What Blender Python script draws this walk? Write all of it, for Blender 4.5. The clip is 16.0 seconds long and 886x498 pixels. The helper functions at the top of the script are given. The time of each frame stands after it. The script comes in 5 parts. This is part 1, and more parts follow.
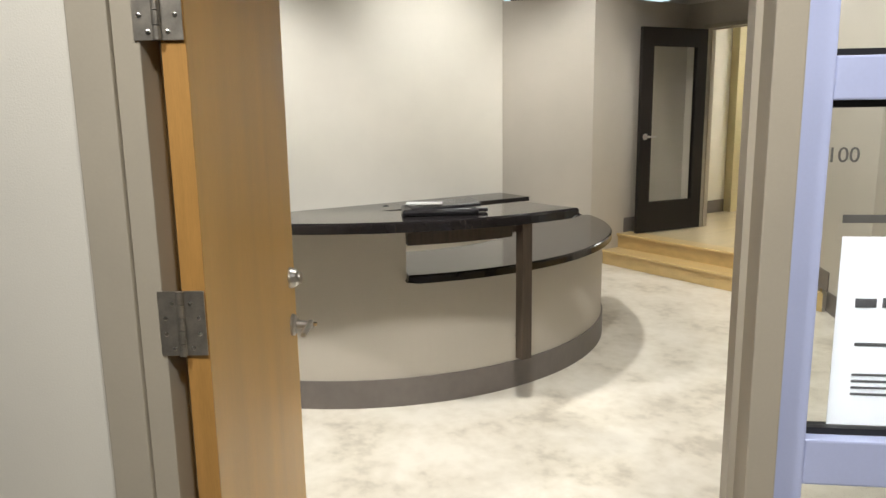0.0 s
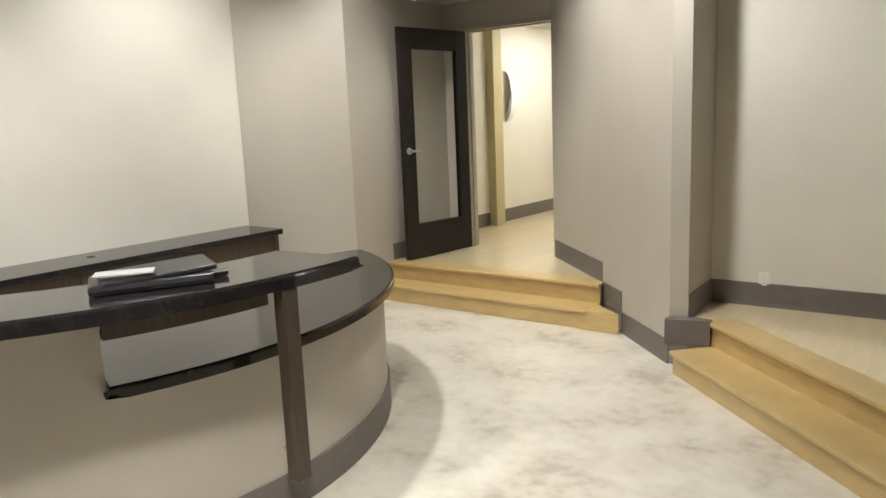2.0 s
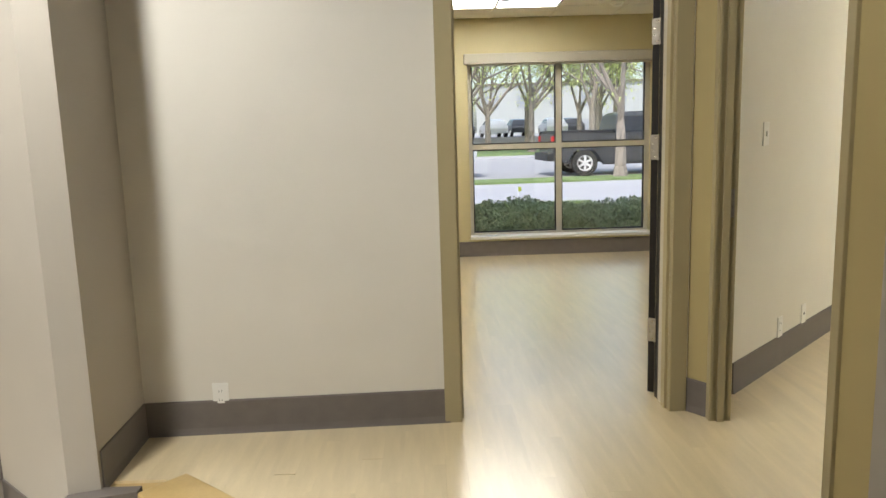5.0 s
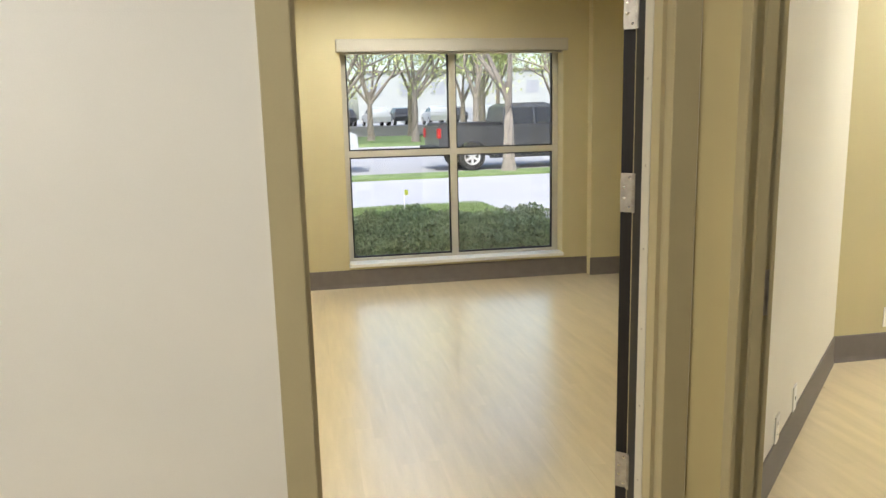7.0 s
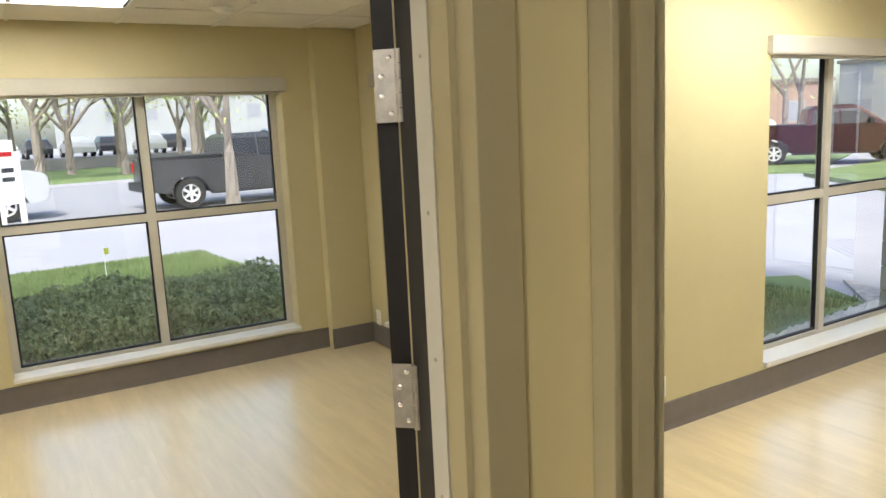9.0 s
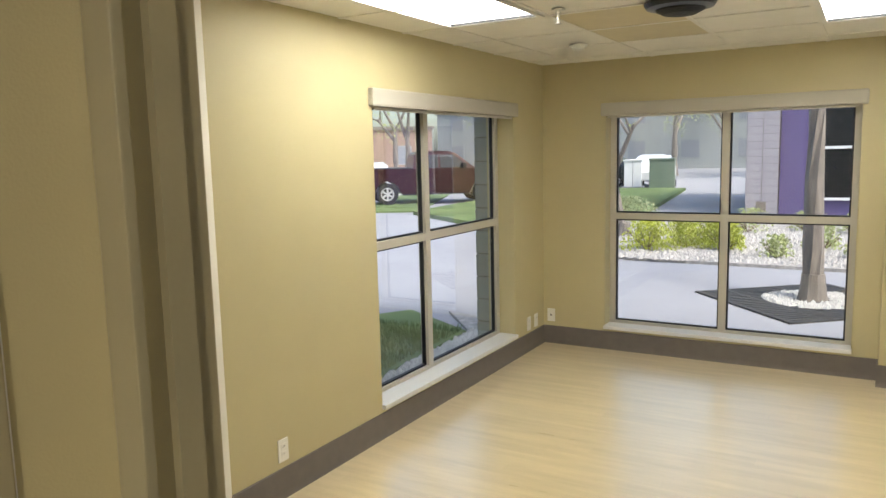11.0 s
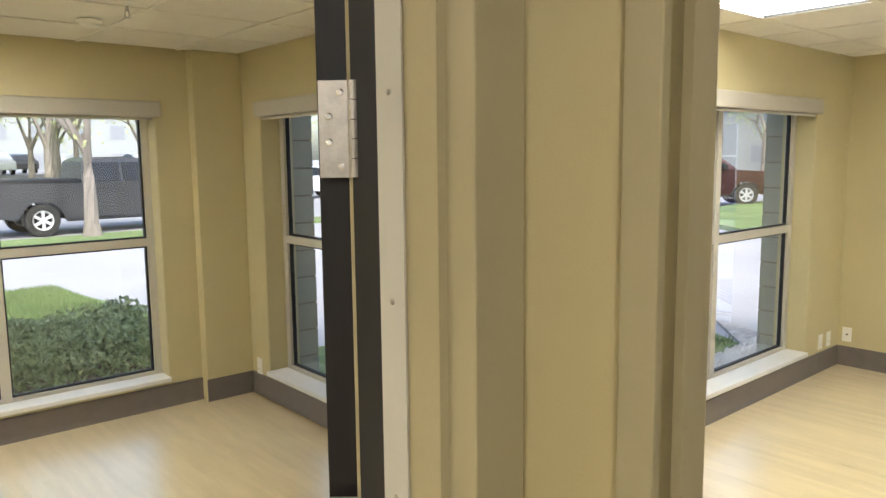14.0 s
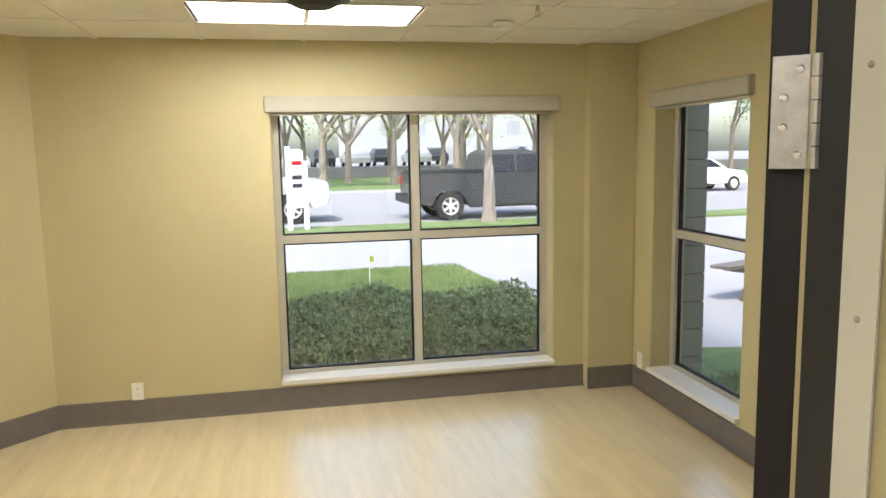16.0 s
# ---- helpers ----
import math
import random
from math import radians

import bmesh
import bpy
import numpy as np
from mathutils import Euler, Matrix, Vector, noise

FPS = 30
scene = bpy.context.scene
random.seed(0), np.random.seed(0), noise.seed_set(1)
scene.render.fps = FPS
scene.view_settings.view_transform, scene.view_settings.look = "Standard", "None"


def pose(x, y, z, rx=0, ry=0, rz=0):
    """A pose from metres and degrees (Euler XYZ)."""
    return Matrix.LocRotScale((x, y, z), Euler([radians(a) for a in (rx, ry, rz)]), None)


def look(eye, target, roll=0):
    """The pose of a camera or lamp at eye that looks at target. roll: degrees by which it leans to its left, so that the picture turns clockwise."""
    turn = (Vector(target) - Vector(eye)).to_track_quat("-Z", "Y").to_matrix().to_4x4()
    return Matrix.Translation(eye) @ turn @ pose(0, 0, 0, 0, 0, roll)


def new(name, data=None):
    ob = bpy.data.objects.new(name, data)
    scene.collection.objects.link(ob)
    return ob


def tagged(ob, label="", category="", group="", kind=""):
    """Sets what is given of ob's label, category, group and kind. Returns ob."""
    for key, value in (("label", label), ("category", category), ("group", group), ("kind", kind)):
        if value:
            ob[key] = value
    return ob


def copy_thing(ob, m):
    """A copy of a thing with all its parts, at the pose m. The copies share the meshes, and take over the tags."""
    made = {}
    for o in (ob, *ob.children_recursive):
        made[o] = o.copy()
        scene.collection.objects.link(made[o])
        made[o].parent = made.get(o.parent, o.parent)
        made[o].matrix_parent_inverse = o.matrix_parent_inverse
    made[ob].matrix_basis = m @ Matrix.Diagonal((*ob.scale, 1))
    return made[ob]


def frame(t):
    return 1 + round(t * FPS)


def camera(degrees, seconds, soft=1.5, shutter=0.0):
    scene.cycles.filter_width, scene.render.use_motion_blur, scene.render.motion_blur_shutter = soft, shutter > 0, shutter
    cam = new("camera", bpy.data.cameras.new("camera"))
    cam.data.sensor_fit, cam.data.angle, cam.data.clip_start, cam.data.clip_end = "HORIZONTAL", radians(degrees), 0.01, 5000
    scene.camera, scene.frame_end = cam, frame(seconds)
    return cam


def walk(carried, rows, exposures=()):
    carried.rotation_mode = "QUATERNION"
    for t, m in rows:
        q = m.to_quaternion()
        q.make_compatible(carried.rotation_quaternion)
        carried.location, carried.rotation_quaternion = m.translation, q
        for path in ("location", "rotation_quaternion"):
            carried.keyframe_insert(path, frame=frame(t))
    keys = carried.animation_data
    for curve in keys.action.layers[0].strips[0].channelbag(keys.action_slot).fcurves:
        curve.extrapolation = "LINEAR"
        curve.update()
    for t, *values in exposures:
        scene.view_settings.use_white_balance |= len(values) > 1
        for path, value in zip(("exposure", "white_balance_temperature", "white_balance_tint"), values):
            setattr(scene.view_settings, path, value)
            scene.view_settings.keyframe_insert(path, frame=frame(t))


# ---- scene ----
cam = camera(62.4, 16.0)
PATH = [
    (0, (0.683, 0.706, 1.609), (-0.968, 1.772, 1.236), -0.9),
    (0.5, (0.408, 0.869, 1.62), (-1.189, 2.014, 1.25), -1.4),
    (1, (0.161, 1.111, 1.593), (-1.361, 2.358, 1.234), -1.6),
    (1.5, (-0.031, 1.269, 1.589), (-1.421, 2.663, 1.234), -2.0),
    (2, (-0.248, 1.442, 1.602), (-1.451, 2.999, 1.247), -2.4),
    (2.5, (-0.376, 1.651, 1.583), (-1.358, 3.356, 1.225), -2.5),
    (3, (-0.455, 1.951, 1.599), (-1.225, 3.764, 1.257), -2.1),
    (3.5, (-0.545, 2.267, 1.63), (-1.029, 4.177, 1.289), -2.4),
    (4, (-0.555, 2.564, 1.614), (-0.807, 4.521, 1.289), -2.4),
    (4.5, (-0.498, 2.898, 1.615), (-0.606, 4.87, 1.295), -1.6),
    (5, (-0.493, 3.265, 1.59), (-0.456, 5.239, 1.274), -1.7),
    (7.5, (-0.232, 4.969, 1.805), (0.128, 6.903, 1.442), -1.3),
    (8, (-0.092, 5.262, 1.888), (0.3, 7.19, 1.532), -1.1),
    (8.5, (-0.008, 5.454, 1.921), (0.644, 7.314, 1.581), -1.9),
    (9, (0.012, 5.579, 1.939), (1.026, 7.271, 1.611), -2.7),
    (9.5, (0.088, 5.612, 1.942), (1.363, 7.118, 1.626), -2.4),
    (10, (0.199, 5.659, 1.949), (1.639, 7.017, 1.662), -2.1),
    (12.5, (0.288, 5.725, 2.0), (2.161, 6.376, 1.739), -0.4),
    (13, (0.253, 5.857, 1.954), (2.044, 6.712, 1.71), 0.0),
    (13.5, (0.166, 5.852, 1.972), (1.718, 7.089, 1.73), -0.4),
    (14, (0.077, 5.891, 1.974), (1.375, 7.391, 1.723), -0.6),
    (14.5, (0.034, 5.929, 1.972), (1.133, 7.579, 1.709), -0.7),
    (15, (-0.006, 5.943, 1.967), (0.915, 7.698, 1.696), -1.0),
    (15.5, (-0.005, 5.945, 1.973), (0.679, 7.804, 1.702), -1.2),
    (16, (0.053, 5.968, 1.972), (0.453, 7.91, 1.713), -1.0),
]
walk(cam, [(t, look(eye, target, roll)) for t, eye, target, roll in PATH],
     [(0, 1.12), (3, 1.15), (4, 1.25), (5, 1.3), (8, 1.6), (10, 1.25), (12.3, 1.0), (12.9, 1.0), (13.5, 1.4), (14.2, 1.65), (15, 1.62), (16, 1.65)])

U = 0.30      # raised floor
CEIL = 2.685  # office ceilings
TALL = 3.05   # black reception ceiling
G = 0.10      # outdoor ground

# ---- light ----
world = bpy.data.worlds.new("sky")
scene.world = world
world.use_nodes = True
wn = world.node_tree
sky = wn.nodes.new("ShaderNodeTexSky")
sky.sky_type, sky.sun_disc = "NISHITA", False
sky.sun_elevation, sky.sun_rotation = radians(48), radians(200)
sky.dust_density = 3.0
wn.links.new(sky.outputs[0], wn.nodes["Background"].inputs[0])
wn.nodes["Background"].inputs[1].default_value = 0.15


def lamp(name, kind, m, energy, color, **more):
    d = bpy.data.lights.new(name, kind)
    d.energy, d.color = energy, color
    if kind == "SUN":
        d.angle = more["angle"]
    if kind == "SPOT":
        d.spot_size, d.spot_blend, d.shadow_soft_size = more["size"], more["blend"], 0.08
    if kind == "AREA":
        d.shape, d.size, d.size_y = "RECTANGLE", more["sx"], more["sy"]
    o = new(name, d)
    o.matrix_world = m
    return o


lamp("sun", "SUN", look((-10, -20, 30), (0, 0, 0)), 1.5, (1, 0.96, 0.9), angle=radians(12))
WARM = (1.0, 0.985, 0.955)
# Some spots follow pools on the walls; others are unseen fill, added for brightness.
SPOTS = [((-3.95, 4.55, TALL - 0.06), (-5.5, 4.6, 1.6), 76), ((-4.2, 2.7, TALL - 0.06), (-5.5, 2.6, 1.1), 80), ((-4.3, 0.6, TALL - 0.06), (-5.5, 0.6, 1.4), 62),
         ((-3.1, 5.75, TALL - 0.06), (-2.72, 6.45, 1.8), 48), ((-2.0, 4.9, TALL - 0.06), (-1.25, 6.35, 1.2), 74),
         ((-3.7, 6.0, TALL - 0.06), (-4.0, 6.9, 0.5), 40), ((-2.0, 4.3, TALL - 0.06), (-2.1, 4.5, 0), 42), ((-4.1, 5.2, TALL - 0.06), (-4.74, 6.2, 1.3), 48),
         ((-1.4, 2.4, TALL - 0.06), (-2.5, 2.9, 0.3), 118), ((-0.2, 4.9, TALL - 0.06), (0.7, 6.2, 1.2), 20), ((-2.6, 0.9, TALL - 0.06), (-2.9, 1.9, 0.3), 150),
         ((-3.5, 3.95, TALL - 0.06), (-3.4, 3.95, 0), 110),
         ((-0.1, 0.1, TALL - 0.06), (-0.9, 0.9, 0.8), 62), ((0.9, 0.9, TALL - 0.06), (0.2, 1.9, 1.0), 84)]

# ---- materials ----


def nodes_of(name):
    m = bpy.data.materials.new(name)
    m.use_nodes = True
    return m, m.node_tree, m.node_tree.nodes["Principled BSDF"]


def surface(name, color, rough=0.6, metal=0.0, scale=8.0, vary=0.08, bump=0.05, fine=180.0, stretch=None, random_piece=0.0, rough_vary=0.06, spec=0.5, gen=False):
    """A surface with variation at two scales and a fine relief."""
    m, t, b = nodes_of(name)
    n, l = t.nodes, t.links
    tc = n.new("ShaderNodeTexCoord")
    mp = n.new("ShaderNodeMapping")
    l.new(tc.outputs["Object"], mp.inputs[0])
    if stretch:
        mp.inputs["Scale"].default_value = stretch
    big, small = n.new("ShaderNodeTexNoise"), n.new("ShaderNodeTexNoise")
    big.inputs["Scale"].default_value, small.inputs["Scale"].default_value = scale, fine
    big.inputs["Detail"].default_value, small.inputs["Detail"].default_value = 5, 3
    for q in (big, small):
        l.new(mp.outputs[0], q.inputs["Vector"])
    mix = n.new("ShaderNodeMath")
    mix.operation = "MULTIPLY_ADD"
    mix.inputs[1].default_value = 0.35
    l.new(small.outputs[0], mix.inputs[0])
    l.new(big.outputs[0], mix.inputs[2])
    if random_piece:
        info = n.new("ShaderNodeObjectInfo")
        geo = n.new("ShaderNodeNewGeometry")
        add = n.new("ShaderNodeMath")
        add.operation = "ADD"
        l.new(info.outputs["Random"], add.inputs[0])
        l.new(geo.outputs["Random Per Island"], add.inputs[1])
        fr = n.new("ShaderNodeMath")
        fr.operation = "FRACT"
        l.new(add.outputs[0], fr.inputs[0])
        m2 = n.new("ShaderNodeMath")
        m2.operation = "MULTIPLY_ADD"
        m2.inputs[1].default_value = random_piece
        l.new(fr.outputs[0], m2.inputs[0])
        l.new(mix.outputs[0], m2.inputs[2])
        mix = m2
    ramp = n.new("ShaderNodeValToRGB")
    lo = [max(0, c * (1 - vary)) for c in color]
    hi = [min(1, c * (1 + vary)) for c in color]
    ramp.color_ramp.elements[0].position, ramp.color_ramp.elements[1].position = 0.4, 0.95 + random_piece * 0.6
    ramp.color_ramp.elements[0].color, ramp.color_ramp.elements[1].color = (*lo, 1), (*hi, 1)
    l.new(mix.outputs[0], ramp.inputs[0])
    l.new(ramp.outputs[0], b.inputs["Base Color"])
    rr = n.new("ShaderNodeMapRange")
    rr.inputs[3].default_value, rr.inputs[4].default_value = max(0.02, rough - rough_vary), min(1, rough + rough_vary)
    l.new(big.outputs[0], rr.inputs[0])
    l.new(rr.outputs[0], b.inputs["Roughness"])
    b.inputs["Metallic"].default_value = metal
    b.inputs["Specular IOR Level"].default_value = spec
    if bump:
        bp = n.new("ShaderNodeBump")
        bp.inputs["Strength"].default_value, bp.inputs["Distance"].default_value = bump, 0.004
        l.new(small.outputs[0], bp.inputs["Height"])
        l.new(bp.outputs[0], b.inputs["Normal"])
    return m


def glowing(name, color, strength):
    m, t, b = nodes_of(name)
    b.inputs["Base Color"].default_value = (0.8, 0.8, 0.78, 1)
    b.inputs["Emission Color"].default_value = (*color, 1)
    b.inputs["Emission Strength"].default_value = strength
    return m


def glass(name, tint=(0.96, 0.99, 0.98), rough=0.0):
    m, t, b = nodes_of(name)
    b.inputs["Base Color"].default_value = (*tint, 1)
    b.inputs["Transmission Weight"].default_value = 1
    b.inputs["Roughness"].default_value = rough
    b.inputs["IOR"].default_value = 1.45
    return m


CREAM = surface("cream_paint", (0.70, 0.665, 0.585), 0.62, scale=3, vary=0.035, bump=0.12, fine=260)
TAUPE = surface("taupe_paint", (0.465, 0.425, 0.36), 0.6, scale=3, vary=0.04, bump=0.12, fine=260)
GOLD = surface("gold_paint", (0.525, 0.46, 0.262), 0.55, scale=3, vary=0.04, bump=0.12, fine=260)
PALE = surface("pale_paint", (0.74, 0.71, 0.62), 0.5, scale=3, vary=0.03, bump=0.1, fine=260)
GREYBASE = surface("grey_rubber_base", (0.155, 0.135, 0.12), 0.5, scale=14, vary=0.1, bump=0.04)
OLIVE = surface("olive_paint", (0.45, 0.365, 0.17), 0.6, scale=3, vary=0.04, bump=0.12, fine=260)
OLIVEFRAME = surface("olive_steel_frame", (0.385, 0.325, 0.185), 0.42, scale=5, vary=0.05, bump=0.03)
FRAMEPAINT = surface("painted_steel_frame", (0.40, 0.355, 0.28), 0.42, scale=5, vary=0.05, bump=0.03)
OUTERFRAME = surface("blue_grey_aluminium", (0.50, 0.55, 0.80), 0.4, 0.0, scale=5, vary=0.05, bump=0.02)
BRONZE = surface("brown_steel", (0.24, 0.21, 0.18), 0.4, 0.4, scale=6, vary=0.08, bump=0.02)
BLACKDOOR = surface("espresso_door", (0.013, 0.010, 0.008), 0.5, spec=0.3, scale=6, vary=0.25, bump=0.06, stretch=(14, 14, 1), fine=40)
MAPLEDOOR = surface("oak_veneer", (0.68, 0.41, 0.13), 0.4, scale=1.8, vary=0.12, bump=0.04, stretch=(4, 4, 0.4), fine=60)
OAKEDGE = surface("oak_edge", (0.42, 0.22, 0.06), 0.45, scale=3, vary=0.22, bump=0.05, stretch=(9, 9, 0.7), fine=60)
STEPWOOD = surface("step_maple", (0.56, 0.40, 0.17), 0.3, scale=3, vary=0.14, bump=0.03, stretch=(2, 2, 6), fine=50)
PLANKWOOD = surface("maple_plank", (0.73, 0.605, 0.375), 0.3, scale=2.2, vary=0.12, bump=0.02, stretch=(9, 1, 1), fine=45, random_piece=0.16, rough_vary=0.05)
DESKTOP = surface("black_laminate", (0.014, 0.012, 0.012), 0.11, scale=20, vary=0.3, bump=0.02)
DESKPOST = surface("dark_wood_post", (0.055, 0.038, 0.026), 0.45, scale=5, vary=0.3, bump=0.1, stretch=(12, 12, 1), fine=40)
STEEL = surface("brushed_steel", (0.55, 0.53, 0.50), 0.34, 1.0, scale=30, vary=0.1, bump=0.03, fine=300)
HINGE = surface("dull_nickel", (0.42, 0.385, 0.33), 0.42, 0.9, scale=40, vary=0.2, bump=0.08, fine=250)
SCREW = surface("screw_steel", (0.75, 0.73, 0.68), 0.25, 1.0, bump=0)
WHITEPLASTIC = surface("white_plastic", (0.80, 0.79, 0.74), 0.35, vary=0.02, bump=0)
GREYSLOT = surface("dark_slot", (0.05, 0.05, 0.05), 0.6, bump=0)
TILE = surface("ceiling_tile", (0.76, 0.73, 0.66), 0.9, scale=6, vary=0.04, bump=0.5, fine=120)
TEEBAR = surface("tee_bar", (0.72, 0.70, 0.64), 0.45, vary=0.02, bump=0)
STAINTILE = surface("beige_tile", (0.60, 0.53, 0.36), 0.9, scale=5, vary=0.06, bump=0.5, fine=120)
BLACKCEIL = surface("black_ceiling", (0.010, 0.010, 0.010), 0.85, vary=0.3, bump=0.1)
WINFRAME = surface("window_frame_beige", (0.52, 0.49, 0.41), 0.4, scale=6, vary=0.04, bump=0.02)
GASKET = surface("black_gasket", (0.012, 0.012, 0.014), 0.5, bump=0)
BLIND = surface("roller_blind_fabric", (0.46, 0.43, 0.36), 0.8, scale=4, vary=0.04, bump=0.2, fine=400)
SILL = surface("white_sill", (0.74, 0.73, 0.70), 0.35, scale=5, vary=0.03, bump=0.02)
PAPER = surface("paper", (0.82, 0.84, 0.90), 0.8, vary=0.02, bump=0.02)
INK = surface("ink", (0.08, 0.08, 0.09), 0.7, bump=0)
ETCH = surface("etched_letter", (0.12, 0.115, 0.105), 0.7, bump=0)
FROST = surface("frosted_film", (0.78, 0.79, 0.84), 0.7, vary=0.02, bump=0.02)
BLACKPLASTIC = surface("black_plastic", (0.012, 0.012, 0.013), 0.3, vary=0.2, bump=0.02)
SPEAKERBLACK = surface("perforated_black", (0.014, 0.013, 0.012), 0.6, vary=0.2, bump=0.4, fine=500)
PANE = glass("clear_glass")
DOORGLASS = glass("door_glass", (0.92, 0.93, 0.90))
SCONCE = surface("sconce_plaster", (0.78, 0.77, 0.75), 0.7, vary=0.04, bump=0.05)
LENS = glowing("troffer_lens", (1.0, 0.98, 0.925), 7.4)

CONCRETE = surface("concrete", (0.345, 0.345, 0.37), 0.85, scale=0.5, vary=0.1, bump=0.3, fine=60)
ASPHALT = surface("road_surface", (0.30, 0.30, 0.32), 0.85, scale=0.3, vary=0.12, bump=0.3, fine=50)
LAWN = surface("lawn", (0.14, 0.20, 0.07), 0.9, scale=1.2, vary=0.35, bump=1.0, fine=60)
GRASS = surface("grass_blade", (0.15, 0.205, 0.08), 0.8, scale=2, vary=0.35, bump=0, random_piece=0.5)
HEDGELEAF = surface("hedge_leaf", (0.225, 0.26, 0.14), 0.75, scale=3, vary=0.5, bump=0, random_piece=0.7)
TWIG = surface("twig", (0.20, 0.14, 0.09), 0.85, scale=8, vary=0.3, bump=0.3)
BARK = surface("bark", (0.23, 0.20, 0.175), 0.9, scale=4, vary=0.35, bump=1.0, stretch=(3, 3, 0.6), fine=14)
SPRINGLEAF = surface("spring_leaf", (0.36, 0.40, 0.17), 0.7, scale=2, vary=0.3, bump=0, random_piece=0.5)
SHRUBLEAF = surface("yellow_green_leaf", (0.36, 0.40, 0.05), 0.7, scale=4, vary=0.3, bump=0, random_piece=0.5)
GRAVEL = surface("gravel", (0.36, 0.34, 0.32), 0.9, scale=14, vary=0.4, bump=1.0, fine=40)
PEBBLE = surface("white_pebble", (0.47, 0.455, 0.43), 0.8, scale=9, vary=0.2, bump=0.2, random_piece=0.5)
BEDSTONE = surface("bed_stone", (0.38, 0.36, 0.34), 0.85, scale=9, vary=0.3, bump=0.2, random_piece=0.5)
GRATE = surface("cast_iron", (0.06, 0.06, 0.062), 0.6, 0.3, scale=9, vary=0.25, bump=0.3)
BLOCK = surface("grey_green_block", (0.30, 0.32, 0.31), 0.9, scale=7, vary=0.12, bump=0.8, fine=70, random_piece=0.2)
BLOCK2 = surface("lilac_grey_block", (0.34, 0.32, 0.35), 0.9, scale=7, vary=0.1, bump=0.8, fine=70, random_piece=0.2)
PURPLE = surface("purple_wall", (0.12, 0.095, 0.22), 0.7, scale=4, vary=0.08, bump=0.3, fine=80)
WHITEPAINT = surface("white_paint", (0.78, 0.78, 0.78), 0.45, vary=0.03, bump=0.02)
DARKGLASS = surface("dark_window", (0.010, 0.011, 0.013), 0.25, bump=0)
GREYTRUCK = surface("charcoal_paint", (0.06, 0.063, 0.07), 0.22, 0.3, vary=0.1, bump=0)
SILVERTRUCK = surface("silver_paint", (0.55, 0.57, 0.60), 0.25, 0.3, vary=0.05, bump=0)
REDTRUCK = surface("dark_red_paint", (0.042, 0.012, 0.014), 0.22, 0.3, vary=0.1, bump=0)
WHITECAR = surface("white_car_paint", (0.75, 0.76, 0.78), 0.25, 0.0, vary=0.03, bump=0)
TYRE = surface("tyre", (0.018, 0.018, 0.018), 0.8, bump=0.2)
RIM = surface("alloy_rim", (0.62, 0.62, 0.63), 0.35, 0.15, bump=0)
TAILRED = surface("tail_lamp", (0.42, 0.02, 0.02), 0.2, bump=0)
CABINETGREEN = surface("utility_green", (0.15, 0.20, 0.16), 0.5, vary=0.06, bump=0.02)
BRICKWALL = surface("far_brick", (0.34, 0.24, 0.19), 0.85, scale=2, vary=0.12, bump=0.4)
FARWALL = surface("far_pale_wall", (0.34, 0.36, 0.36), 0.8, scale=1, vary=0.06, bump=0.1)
BENCHWOOD = surface("weathered_wood", (0.16, 0.14, 0.13), 0.8, scale=6, vary=0.25, bump=0.3)
# distance haze is put into the grey of the far windows
FARGLASS = surface("far_glass_haze_in_colour", (0.27, 0.29, 0.32), 0.3, bump=0)
GREYPAPER = surface("grey_paper", (0.42, 0.41, 0.40), 0.7, vary=0.1, bump=0.05)
FOLDER = surface("black_leather", (0.014, 0.013, 0.014), 0.35, scale=20, vary=0.3, bump=0.3)


def mottled():
    """Cream and grey clouded sheet vinyl of the reception."""
    m, t, b = nodes_of("clouded_vinyl")
    n, l = t.nodes, t.links
    tc = n.new("ShaderNodeTexCoord")
    a, c = n.new("ShaderNodeTexNoise"), n.new("ShaderNodeTexNoise")
    a.inputs["Scale"].default_value, a.inputs["Detail"].default_value, a.inputs["Distortion"].default_value = 2.6, 6, 0.3
    a.inputs["Roughness"].default_value = 0.55
    c.inputs["Scale"].default_value, c.inputs["Detail"].default_value = 13, 4
    for q in (a, c):
        l.new(tc.outputs["Object"], q.inputs["Vector"])
    k = n.new("ShaderNodeMath")
    k.operation = "MULTIPLY_ADD"
    k.inputs[1].default_value = 0.45
    l.new(c.outputs[0], k.inputs[0])
    l.new(a.outputs[0], k.inputs[2])
    r = n.new("ShaderNodeValToRGB")
    e = r.color_ramp.elements
    e[0].position, e[0].color = 0.52, (0.46, 0.415, 0.335, 1)
    e[1].position, e[1].color = 0.88, (0.72, 0.675, 0.58, 1)
    x = e.new(0.66)
    x.color = (0.62, 0.57, 0.47, 1)
    l.new(k.outputs[0], r.inputs[0])
    l.new(r.outputs[0], b.inputs["Base Color"])
    b.inputs["Roughness"].default_value = 0.33
    bp = n.new("ShaderNodeBump")
    bp.inputs["Strength"].default_value, bp.inputs["Distance"].default_value = 0.06, 0.003
    l.new(c.outputs[0], bp.inputs["Height"])
    l.new(bp.outputs[0], b.inputs["Normal"])
    return m


VINYL = mottled()
for mat, w in ((PLANKWOOD, 1.0), (STEPWOOD, 0.3), (VINYL, 0.25)):
    p = mat.node_tree.nodes["Principled BSDF"]
    p.inputs["Coat Weight"].default_value, p.inputs["Coat Roughness"].default_value = w, 0.10 + 0.15 * w
    p.inputs["Coat IOR"].default_value = 1.5 + 0.5 * w

# ---- building blocks ----


